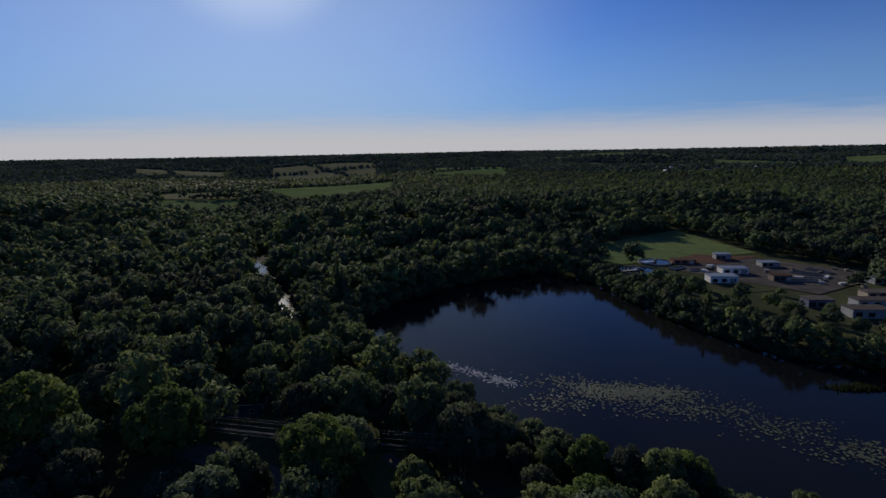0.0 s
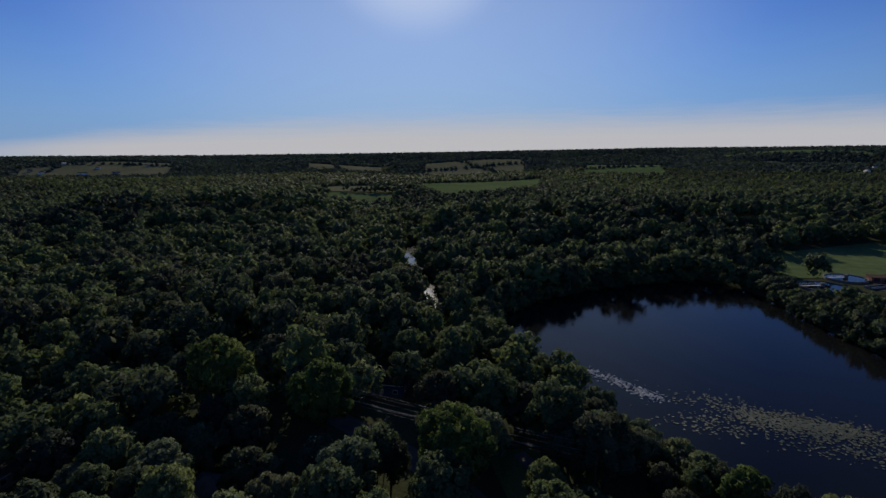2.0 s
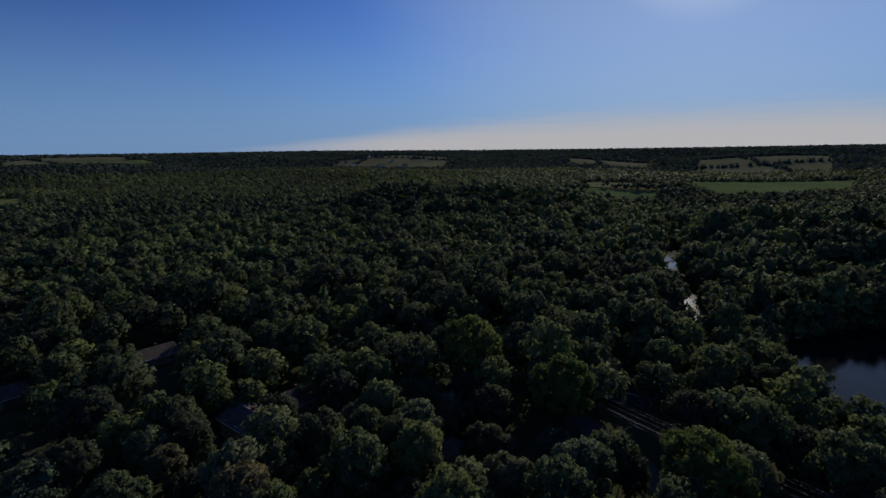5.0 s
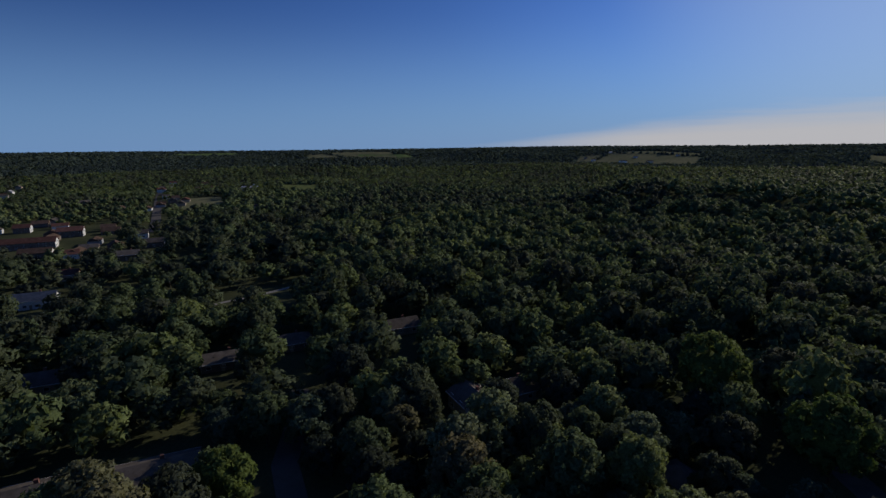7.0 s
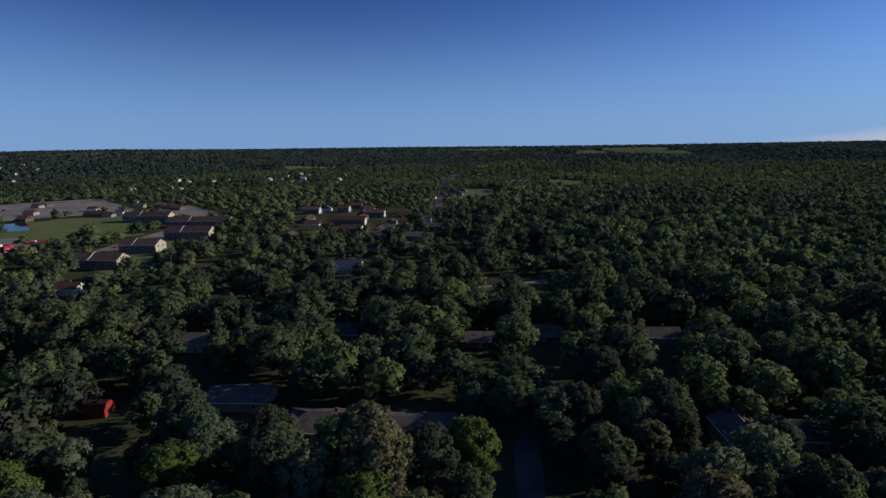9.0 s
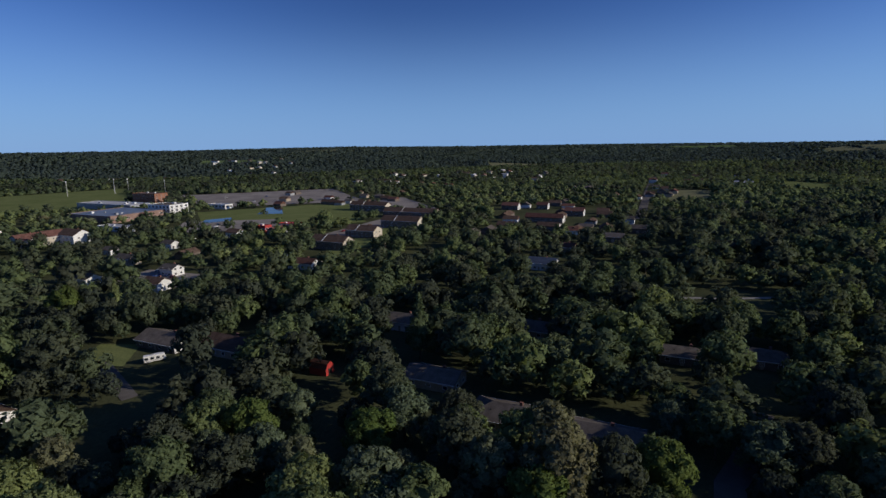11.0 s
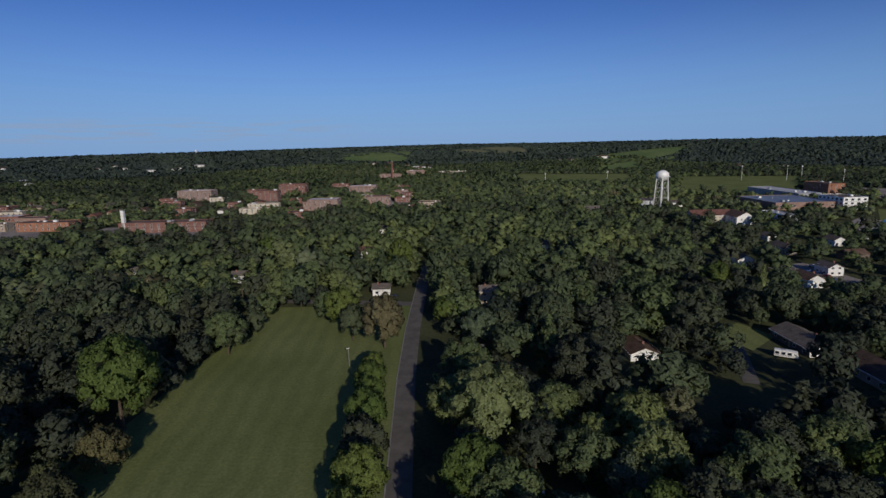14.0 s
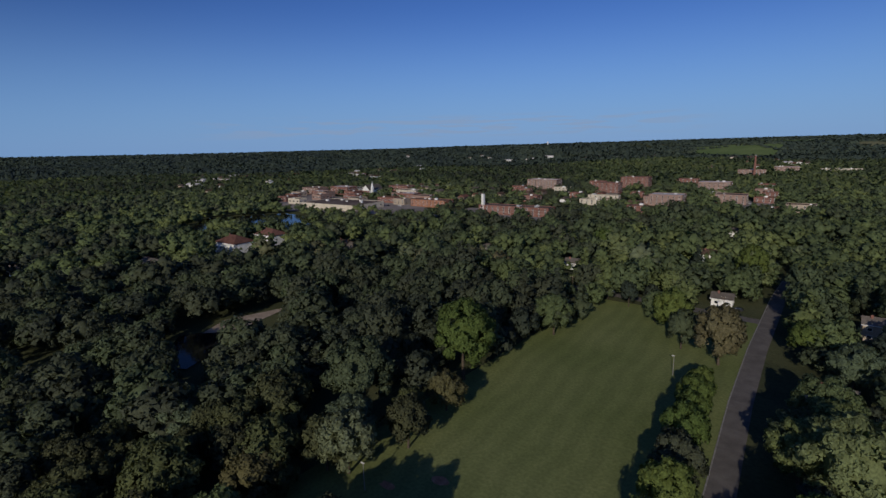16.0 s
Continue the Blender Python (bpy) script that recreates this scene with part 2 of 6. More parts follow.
BARE = surface("bare dirt", (0.26, 0.13, 0.08), (0.38, 0.20, 0.13), 0.5, 4.0, 0.95)
SPOIL = surface("red-brown spoil", (0.10, 0.060, 0.045), (0.17, 0.10, 0.075), 0.15, 1.5, 0.95, bump=0.5, bump_dist=0.4)
LILY = surface("floating leaves", (0.055, 0.064, 0.024), (0.105, 0.110, 0.042), 0.08, 1.5, 0.55)
# white colour for modelled specks that imitate glints on the water
GLINT = surface("pale water glints", (0.45, 0.44, 0.40), (0.6, 0.58, 0.52), 0.3, 3.0, 0.6, bump=0)


def water_material():
    m, n, l, b = material("lake water", 0.07)
    l.new(ramp(n, l, grain(n, l, 0.02), [(0.35, (0.007, 0.008, 0.009)), (0.65, (0.012, 0.012, 0.011))]), b.inputs["Base Color"])
    b.inputs["IOR"].default_value = 1.33
    b.inputs["Specular IOR Level"].default_value = 0.17
    bumped(n, l, b, grain(n, l, 0.9, 4.0), 0.06, 0.3)
    return m


WATER = water_material()


# ---- building blocks ----
def mesh_of(name, verts, faces, mats, slots=None, smooth=False, normals=None):
    me = bpy.data.meshes.new(name)
    verts = np.asarray(verts, dtype=np.float32)
    if isinstance(faces, np.ndarray):
        k = faces.shape[1]
        me.vertices.add(len(verts)), me.loops.add(faces.size), me.polygons.add(len(faces))
        me.vertices.foreach_set("co", verts.ravel())
        me.loops.foreach_set("vertex_index", faces.ravel().astype(np.int32))
        me.polygons.foreach_set("loop_start", np.arange(0, faces.size, k, dtype=np.int32))
        me.update(calc_edges=True)
    else:
        me.from_pydata(verts.tolist(), [], faces)
    for m in mats if isinstance(mats, (list, tuple)) else [mats]:
        me.materials.append(m)
    if slots is not None:
        me.polygons.foreach_set("material_index", np.asarray(slots, dtype=np.int32))
    me.polygons.foreach_set("use_smooth", np.full(len(me.polygons), smooth or normals is not None))
    if normals is not None:                            # leaves shade as the rounded clump that they belong to
        me.attributes.new("custom_normal", "FLOAT_VECTOR", "POINT").data.foreach_set("vector", np.asarray(normals, dtype=np.float32).ravel())
    me.update()
    return me


def thing(name, x, y, z, turn, label, category, group=""):
    e = new(name)
    e.empty_display_size = 0.5
    e.matrix_world = pose(x, y, z, 0, 0, turn)
    return tagged(e, label, category, group)


def part(name, bm, mat, parent, label=""):
    me = bpy.data.meshes.new(name)
    bm.to_mesh(me)
    bm.free()
    me.materials.append(mat)
    ob = new(name, me)
    ob.parent = parent
    return tagged(ob, label)


def part_mesh(name, me, parent, label=""):
    ob = new(name, me)
    ob.parent = parent
    return tagged(ob, label)


# ---- the lie of the land ----
LAKE = [(-40, 224), (-24, 253), (6, 284), (38, 305), (60, 318), (83, 297), (91, 254), (100, 218), (112, 193), (123, 175),
        (150, 166), (190, 160), (240, 140), (240, 93), (165, 72), (110, 78), (79, 82), (64, 88), (52, 95), (35, 99), (32, 104), (27, 112), (19, 121), (9, 130), (-6, 149), (-24, 176), (-34, 196)]
LAKE_Z = -3.0
SKYLINE = [(-60, 0.2), (-40, 0.24), (-18, 0.11), (-7, 0.13), (5, 0.0), (16, -0.11), (27, -0.17), (40, -0.2), (55, -0.1), (71, -0.18), (86, -0.2),
           (102, -0.1), (118, -0.08), (129, 0.08), (145, -0.03), (158, 0.03), (172, 0.0), (182, 0.08), (200, -0.08), (215, -0.2), (225, -0.33),
           (246, -0.36), (259, -0.27), (300, 0.2)]


# open slopes tipped towards the camera so fields show: two bearings, two distances, rise
SLOPES = [(20.5, 5.5, 1600, 2000, 17), (31, 21, 1750, 2050, 12), (3, -7.5, 1400, 1800, 14), (-13.5, -21.5, 2150, 2500, 17), (-26.5, -34, 2050, 2450, 17),
          (-36, -44, 2000, 2400, 17), (84, 73, 2500, 3000, 24), (57, 41.5, 1950, 2350, 13), (96, 90, 690, 790, 3), (86.5, 81, 860, 980, 7),
          (114.5, 106.5, 1600, 1850, 12), (177, 162, 900, 1150, 6), (167, 163, 1200, 1450, 14), (160, 149, 760, 1060, 4), (143, 135.5, 2000, 2500, 20), (29.5, 19, 650, 880, 9)]


def inside(x, y, poly):
    x, y = np.asarray(x, float), np.asarray(y, float)
    hit = np.zeros(x.shape, bool)
    for (ax, ay), (bx, by) in zip(poly, poly[1:] + poly[:1]):
        if ay != by:
            hit ^= ((ay > y) != (by > y)) & (x < (bx - ax) * (y - ay) / (by - ay) + ax)
    return hit


def gap_to(x, y, line, closed=False):
    """Distance from points to a line of straight pieces."""
    x, y = np.asarray(x, float), np.asarray(y, float)
    best = np.full(x.shape, 1e9)
    ends = line[1:] + line[:1] if closed else line[1:]
    for (ax, ay), (bx, by) in zip(line, ends):
        dx, dy = bx - ax, by - ay
        s = np.clip(((x - ax) * dx + (y - ay) * dy) / (dx * dx + dy * dy + 1e-9), 0, 1)
        best = np.minimum(best, np.hypot(x - ax - s * dx, y - ay - s * dy))
    return best


def land(x, y):
    """Height of the ground."""
    x, y = np.asarray(x, float), np.asarray(y, float)
    r, az = np.hypot(x, y), np.degrees(np.arctan2(-x, y))
    az = np.where(az < -60, az + 360, az)
    top = 57 + 4600 * np.tan(np.radians(np.interp(az, [a for a, _ in SKYLINE], [e for _, e in SKYLINE])))
    far = np.clip((r - 1300) / 3300, 0, 1.1)
    roll = np.sin(x / 310 + 1.3) * np.sin(y / 270 + 0.4) + 0.6 * np.sin(x / 140 + y / 190) + 0.9 * np.sin(r / 175 + 2.2 * np.sin(az / 17))
    z = top * far ** 1.25 + roll * np.clip((r - 800) / 1600, 0, 1) * np.clip((4500 - r) / 1300, 0, 1) * 15
    for a0, a1, r0, r1, rise in SLOPES:
        w = np.clip((r - r0) / (r1 - r0), 0, 1) * np.clip((r1 + 320 - r) / 320, 0, 1) * np.clip(np.minimum(a0 + 1.5 - az, az - a1 + 1.5) / 1.5, 0, 1)
        z = z + rise * w * w * (3 - 2 * w)
    z = np.minimum(z, np.where(r < 4450, 55 + (top - 57) * r / 4600 - 2, 1e3))
    z += 17 * np.exp(-(gap_to(x, y, [(-90, 410), (60, 470), (180, 560), (330, 560)]) / 62) ** 2)
    z += 23 * np.exp(-(gap_to(x, y, [(-440, 390), (-370, 430), (-305, 462)]) / 64) ** 2)      # wooded bluff across the creek
    d = gap_to(x, y, LAKE, True) * np.where(inside(x, y, LAKE), -1, 1)
    bank = np.clip((d + 5) / 9, 0, 1)
    z = np.where(d < 60, z * np.clip(d / 60, 0, 1), z)
    z += -7 * (1 - bank * bank * (3 - 2 * bank))
    d = gap_to(x, y, RIVER)
    dry = np.clip((d - 4) / 20, 0, 1)
    return z * dry - 6 * (1 - dry) ** 2


RIVER = [(-60, 215), (-82, 262), (-92, 285), (-118, 330), (-130, 372), (-140, 400), (-144, 430)]


def disc_sheet():
    rings = [0.0]
    while rings[-1] < 4900:
        rings.append(rings[-1] + max(4.0, rings[-1] * 0.03))
    n = 240
    rr, aa = np.meshgrid(rings[1:], np.arange(n) * 2 * math.pi / n, indexing="ij")
    x, y = (rr * np.cos(aa)).ravel(), (rr * np.sin(aa)).ravel()
    v = np.concatenate([np.stack([x, y, land(x, y)], 1), [[0, 0, 0]]])
    i, j = np.meshgrid(np.arange(len(rings) - 2), np.arange(n), indexing="ij")
    a, b = i * n + j, i * n + (j + 1) % n
    f = np.stack([a, a + n, b + n, b], -1).reshape(-1, 4)
    k = np.arange(n)
    fan = np.stack([np.full(n, len(v) - 1), k, (k + 1) % n, (k + 1) % n], 1)[:, :3]
    me = mesh_of("ground", v, [*f.tolist(), *fan.tolist()], SOIL, smooth=True)
    return tagged(new("ground", me), "rolling woodland ground with grass and leaf litter", "ground", kind="structure")


ground = disc_sheet()


def flat_sheet(name, poly, z, mat, label, category):
    bm = bmesh.new()
    bm.faces.new([bm.verts.new((x, y, z)) for x, y in poly])
    bmesh.ops.triangulate(bm, faces=bm.faces[:])
    me = bpy.data.meshes.new(name)
    bm.to_mesh(me), bm.free()
    me.materials.append(mat)
    return tagged(new(name, me), label, category, kind="structure")


def widened(poly, by):
    cx, cy = sum(p[0] for p in poly) / len(poly), sum(p[1] for p in poly) / len(poly)
    return [(x + (x - cx) / math.hypot(x - cx, y - cy) * by, y + (y - cy) / math.hypot(x - cx, y - cy) * by) for x, y in poly]


flat_sheet("water", widened(LAKE, 4), LAKE_Z, WATER, "dark still lake water reflecting blue sky", "lake")


def strip(name, line, wide, lift, mat, label, category, kind="structure", step=6.0):
    """A ribbon of ground cover along a line, draped on the land."""
    pts = [np.array(line[0], float)]
    for a, b in zip(line, line[1:]):
        a, b = np.array(a, float), np.array(b, float)
        k = max(1, int(np.linalg.norm(b - a) / step))
        pts += [a + (b - a) * (i + 1) / k for i in range(k)]
    pts = np.array(pts)
    tan = np.gradient(pts, axis=0)
    side = np.stack([-tan[:, 1], tan[:, 0]], 1) / np.linalg.norm(tan, axis=1)[:, None]
    cols = []
    for s in (-0.5, -0.17, 0.17, 0.5):
        p = pts + side * wide * s
        cols.append(np.stack([p[:, 0], p[:, 1], land(p[:, 0], p[:, 1]) + lift if lift is not None else np.full(len(p), LAKE_Z)], 1))
    v = np.stack(cols, 1).reshape(-1, 3)
    f = np.array([(i * 4 + c, i * 4 + c + 1, i * 4 + c + 5, i * 4 + c + 4) for i in range(len(pts) - 1) for c in range(3)])
    return tagged(new(name, mesh_of(name, v, f, mat)), label, category, kind=kind)


strip("water", RIVER, 8.0, None, WATER, "narrow creek glinting in low sun", "creek")


def patch(name, corners, lift, mat, label, category, n=14):
    """A four-cornered piece of ground cover draped on the land."""
    a, b, c, d = (np.array(p, float) for p in corners)
    s, t = np.meshgrid(np.linspace(0, 1, n), np.linspace(0, 1, n), indexing="ij")
    s, t = s[..., None], t[..., None]
    p = (a * (1 - s) * (1 - t) + b * s * (1 - t) + c * s * t + d * (1 - s) * t).reshape(-1, 2)
    v = np.stack([p[:, 0], p[:, 1], land(p[:, 0], p[:, 1]) + lift], 1)
    f = np.array([(i * n + j, (i + 1) * n + j, (i + 1) * n + j + 1, i * n + j + 1) for i in range(n - 1) for j in range(n - 1)])
    OPEN.append([tuple(q) for q in (a, b, c, d)])
    return tagged(new(name, mesh_of(name, v, f, mat, smooth=True)), label, category, kind="structure")


OPEN = []          # outlines kept clear of trees

# ---- open ground: park lawn, fields, streets, ponds ----
STREET = [(11.5, -55), (15.9, -94), (21.3, -150), (24.2, -194), (27, -264), (27, -300)]
LAWN_OUT = [(82, -56), (78, -81), (79, -100), (76, -112), (79, -128), (82, -145), (81, -162), (84, -199), (88, -216), (66, -222), (48, -212),
            (30, -196), (27, -190), (22, -150), (18, -115), (14, -70), (20, -50)]
patch("lawn", [(90, -48), (93, -221), (28, -224), (15, -48)], 0.06, LAWN, "broad mown park lawn with faint mowing stripes", "lawn", 30)
strip("road", STREET, 5.5, 0.14, ASPHALT, "worn grey asphalt street beside the park", "road")
strip("kerb", [(x + 2.92, y) for x, y in STREET], 0.32, 0.22, CONCRETE, "pale concrete kerb along the street", "kerb")
CROSS = [(27, -226), (60, -229), (110, -232)]
strip("road", CROSS, 6.0, 0.13, ASPHALT, "narrow asphalt side street", "road")
SIDE = [(-74, 122), (-57, 114), (-40, 106), (-24, 96), (-10, 84)]
strip("road", SIDE, 6.5, 0.14, ASPHALT, "grey asphalt lane under overhead wires", "road")
LANE = [(-78, 3), (-95, 5.5), (-113, 5), (-128, 9), (-150, 12)]
strip("road", LANE, 6.0, 0.14, ASPHALT, "shaded asphalt street under tall trees", "road")
strip("driveway", [(-14, 113), (-8.6, 106), (-3, 97), (2, 86)], 3.2, 0.1, GRAVEL, "brown gravel drive beside a lawn", "driveway")
strip("driveway", [(-92, -184), (-84, -159), (-80, -147)], 4.5, 0.1, ASPHALT, "grey asphalt driveway", "driveway")
strip("path", [(-254, -14), (-257, -8), (-260, 2), (-268, 16), (-277, 31), (-288, 42)], 2.8, 0.14, CONCRETE, "pale curved gravel path in grass", "path")
patch("lawn", [(-101, -200), (-108, -186), (-93, -172), (-84, -188)], 0.07, LAWN, "sunlit front lawn", "lawn", 8)
patch("lawn", [(-242, -10), (-264, -18), (-288, 42), (-256, 28)], 0.05, SOIL, "dim grassy clearing", "lawn", 8)
patch("lawn", [(-22, 112), (-10, 116), (-2, 96), (-14, 96)], 0.05, LAWN, "small grass lawn by the drive", "lawn", 6)
patch("lawn", [(180, -30), (196, -22), (210, -44), (186, -48)], 0.05, LAWN, "strip of lawn between trees", "lawn", 6)
patch("dirt", [(155, -25), (159, -32), (177, -41), (172, -32)], 0.1, GRAVEL, "bare brown dirt under trees", "dirt", 6)
patch("bank", [(194, -87), (189, -104), (197, -132), (204, -104)], 0.1, SAND, "bare sandy pond bank", "bank", 6)

patch("field", [(-395, 735), (-285, 750), (-240, 620), (-355, 650)], 0.4, FIELD, "green hay field among woods", "field")
patch("field", [(-450, 850), (-318, 872), (-290, 768), (-404, 748)], 0.4, CROP, "pale strip of crop behind a dark hedge", "field")
patch("field", [(-360, 1050), (-120, 1330), (-100, 1020), (-205, 740)], 0.4, FIELD, "smooth green meadow on a rise", "field")
patch("field", [(104, 378), (204, 452), (214, 352), (105, 318)], 0.25, FIELD, "rough grass slope above the lake", "grass")
patch("yard", [(106, 312), (214, 350), (262, 285), (136, 246)], 0.2, SOIL, "rough grass around the treatment works", "grass")
patch("yard", [(134, 306), (196, 338), (250, 285), (182, 246)], 0.35, YARD, "bare brown work yard", "yard")


patch("yard", [(138, 326), (170, 348), (206, 338), (172, 318)], 0.5, SPOIL, "heaped red-brown dirt by the works", "dirt")


def sector(az0, az1, r0, r1, mat, label, name="field"):
    """A field between two bearings and two distances."""
    w, d = az0 - az1, random.Random(int(az0 * 10 + r0))
    return patch(name, [compass(az0 - w * d.uniform(0, 0.2), r0 * d.uniform(0.97, 1.05)), compass(az0 - w * d.uniform(0, 0.25), r1 * d.uniform(0.97, 1.04)),
                        compass(az1 + w * d.uniform(0, 0.25), r1 * d.uniform(0.97, 1.04)), compass(az1 + w * d.uniform(0, 0.2), r0 * d.uniform(0.97, 1.05))], 0.5, mat, label, "field")


for row, mat, label in zip(SLOPES[:-1], (CROP, CROP, FIELD, CROP, FIELD, FIELD, CROP, CROP, CROP, LAWN, CROP, LAWN, FIELD, LAWN, FIELD), (
        "pale stubble field below wooded hills", "tan field among trees", "bright green pasture round a farm", "pale pasture near the ridge", "green pasture among hedgerows",
        "green pasture near the ridge", "pale hillside field", "pale crop field on a slope", "dry open ground among houses", "green hay field beyond the houses", "tan field beyond the houses",
        "green sports ground beyond the trees", "grassy rise beyond the sports ground", "mown athletic fields beside the school", "long green hillside field")):
    sector(*row[:4], mat, label)
sector(57, 53, 1900, 1990, FIELD, "bright green hay field")
sector(195, 186, 2150, 2700, FIELD, "green field beyond the town")
patch("parking", [(-430, -560), (-520, -760), (-700, -590), (-560, -420)], 0.3, LOT, "wide worn asphalt parking lot", "parking")
patch("parking", [(-280, -420), (-330, -470), (-385, -395), (-330, -350)], 0.3, LOT, "asphalt parking lot with parked cars", "parking")
patch("parking", [(-290, -262), (-330, -290), (-440, -300), (-420, -262)], 0.3, LOT, "apartment parking lot", "parking")
patch("parking", [(-470, -300), (-560, -420), (-620, -400), (-520, -290)], 0.3, LOT, "asphalt street and parking by the shops", "parking")
patch("parking", [(-160, -292), (-186, -302), (-192, -250), (-168, -236)], 0.2, LOT, "shaded asphalt lot with parked cars", "parking", 6)
patch("lawn", [(-300, -400), (-390, -530), (-540, -430), (-400, -300)], 0.15, LAWN, "green slope with curved tracks", "lawn")
patch("lawn", [(-255, -225), (-300, -262), (-390, -262), (-390, -222)], 0.15, LAWN, "grass between apartment houses", "lawn")
patch("lawn", [(-395, -175), (-560, -235), (-590, -110), (-400, -100)], 0.15, SOIL, "worn grass and drives among townhouses", "lawn")
patch("parking", [(330, -395), (420, -470), (660, -490), (560, -330)], 0.3, LOT, "downtown parking and streets", "parking")
patch("parking", [(230, -420), (250, -470), (345, -470), (340, -415)], 0.3, LOT, "school parking lot", "parking")
patch("parking", [(75, -585), (80, -660), (115, -680), (110, -590)], 0.3, LOT, "parking lot between brick halls", "parking")
AVENUE = [(-510, -70), (-560, -75), (-800, -101), (-1000, -122)]
strip("road", AVENUE, 9.0, 0.3, ASPHALT, "straight residential street", "road", step=20)

PONDS = [[(455, -205), (432, -230), (412, -243), (372, -252), (380, -280), (440, -325), (490, -330), (530, -260)],
         [(166, -70), (174, -66), (186, -72), (199, -83), (196, -89), (190, -94), (186, -97), (180, -90), (172, -82)],
         [(-403, -448), (-416, -424), (-466, -474), (-452, -486)], [(-330, -444), (-356, -432), (-372, -452), (-348, -462)]]
for pond in PONDS:
    flat_sheet("water", pond, 0.5, WATER, "still blue pond water", "pond")
    OPEN.append(pond)

def free_of_water(x, y):
    return not any(bool(inside(np.array([x]), np.array([y]), q)[0]) for q in [LAKE, *PONDS])


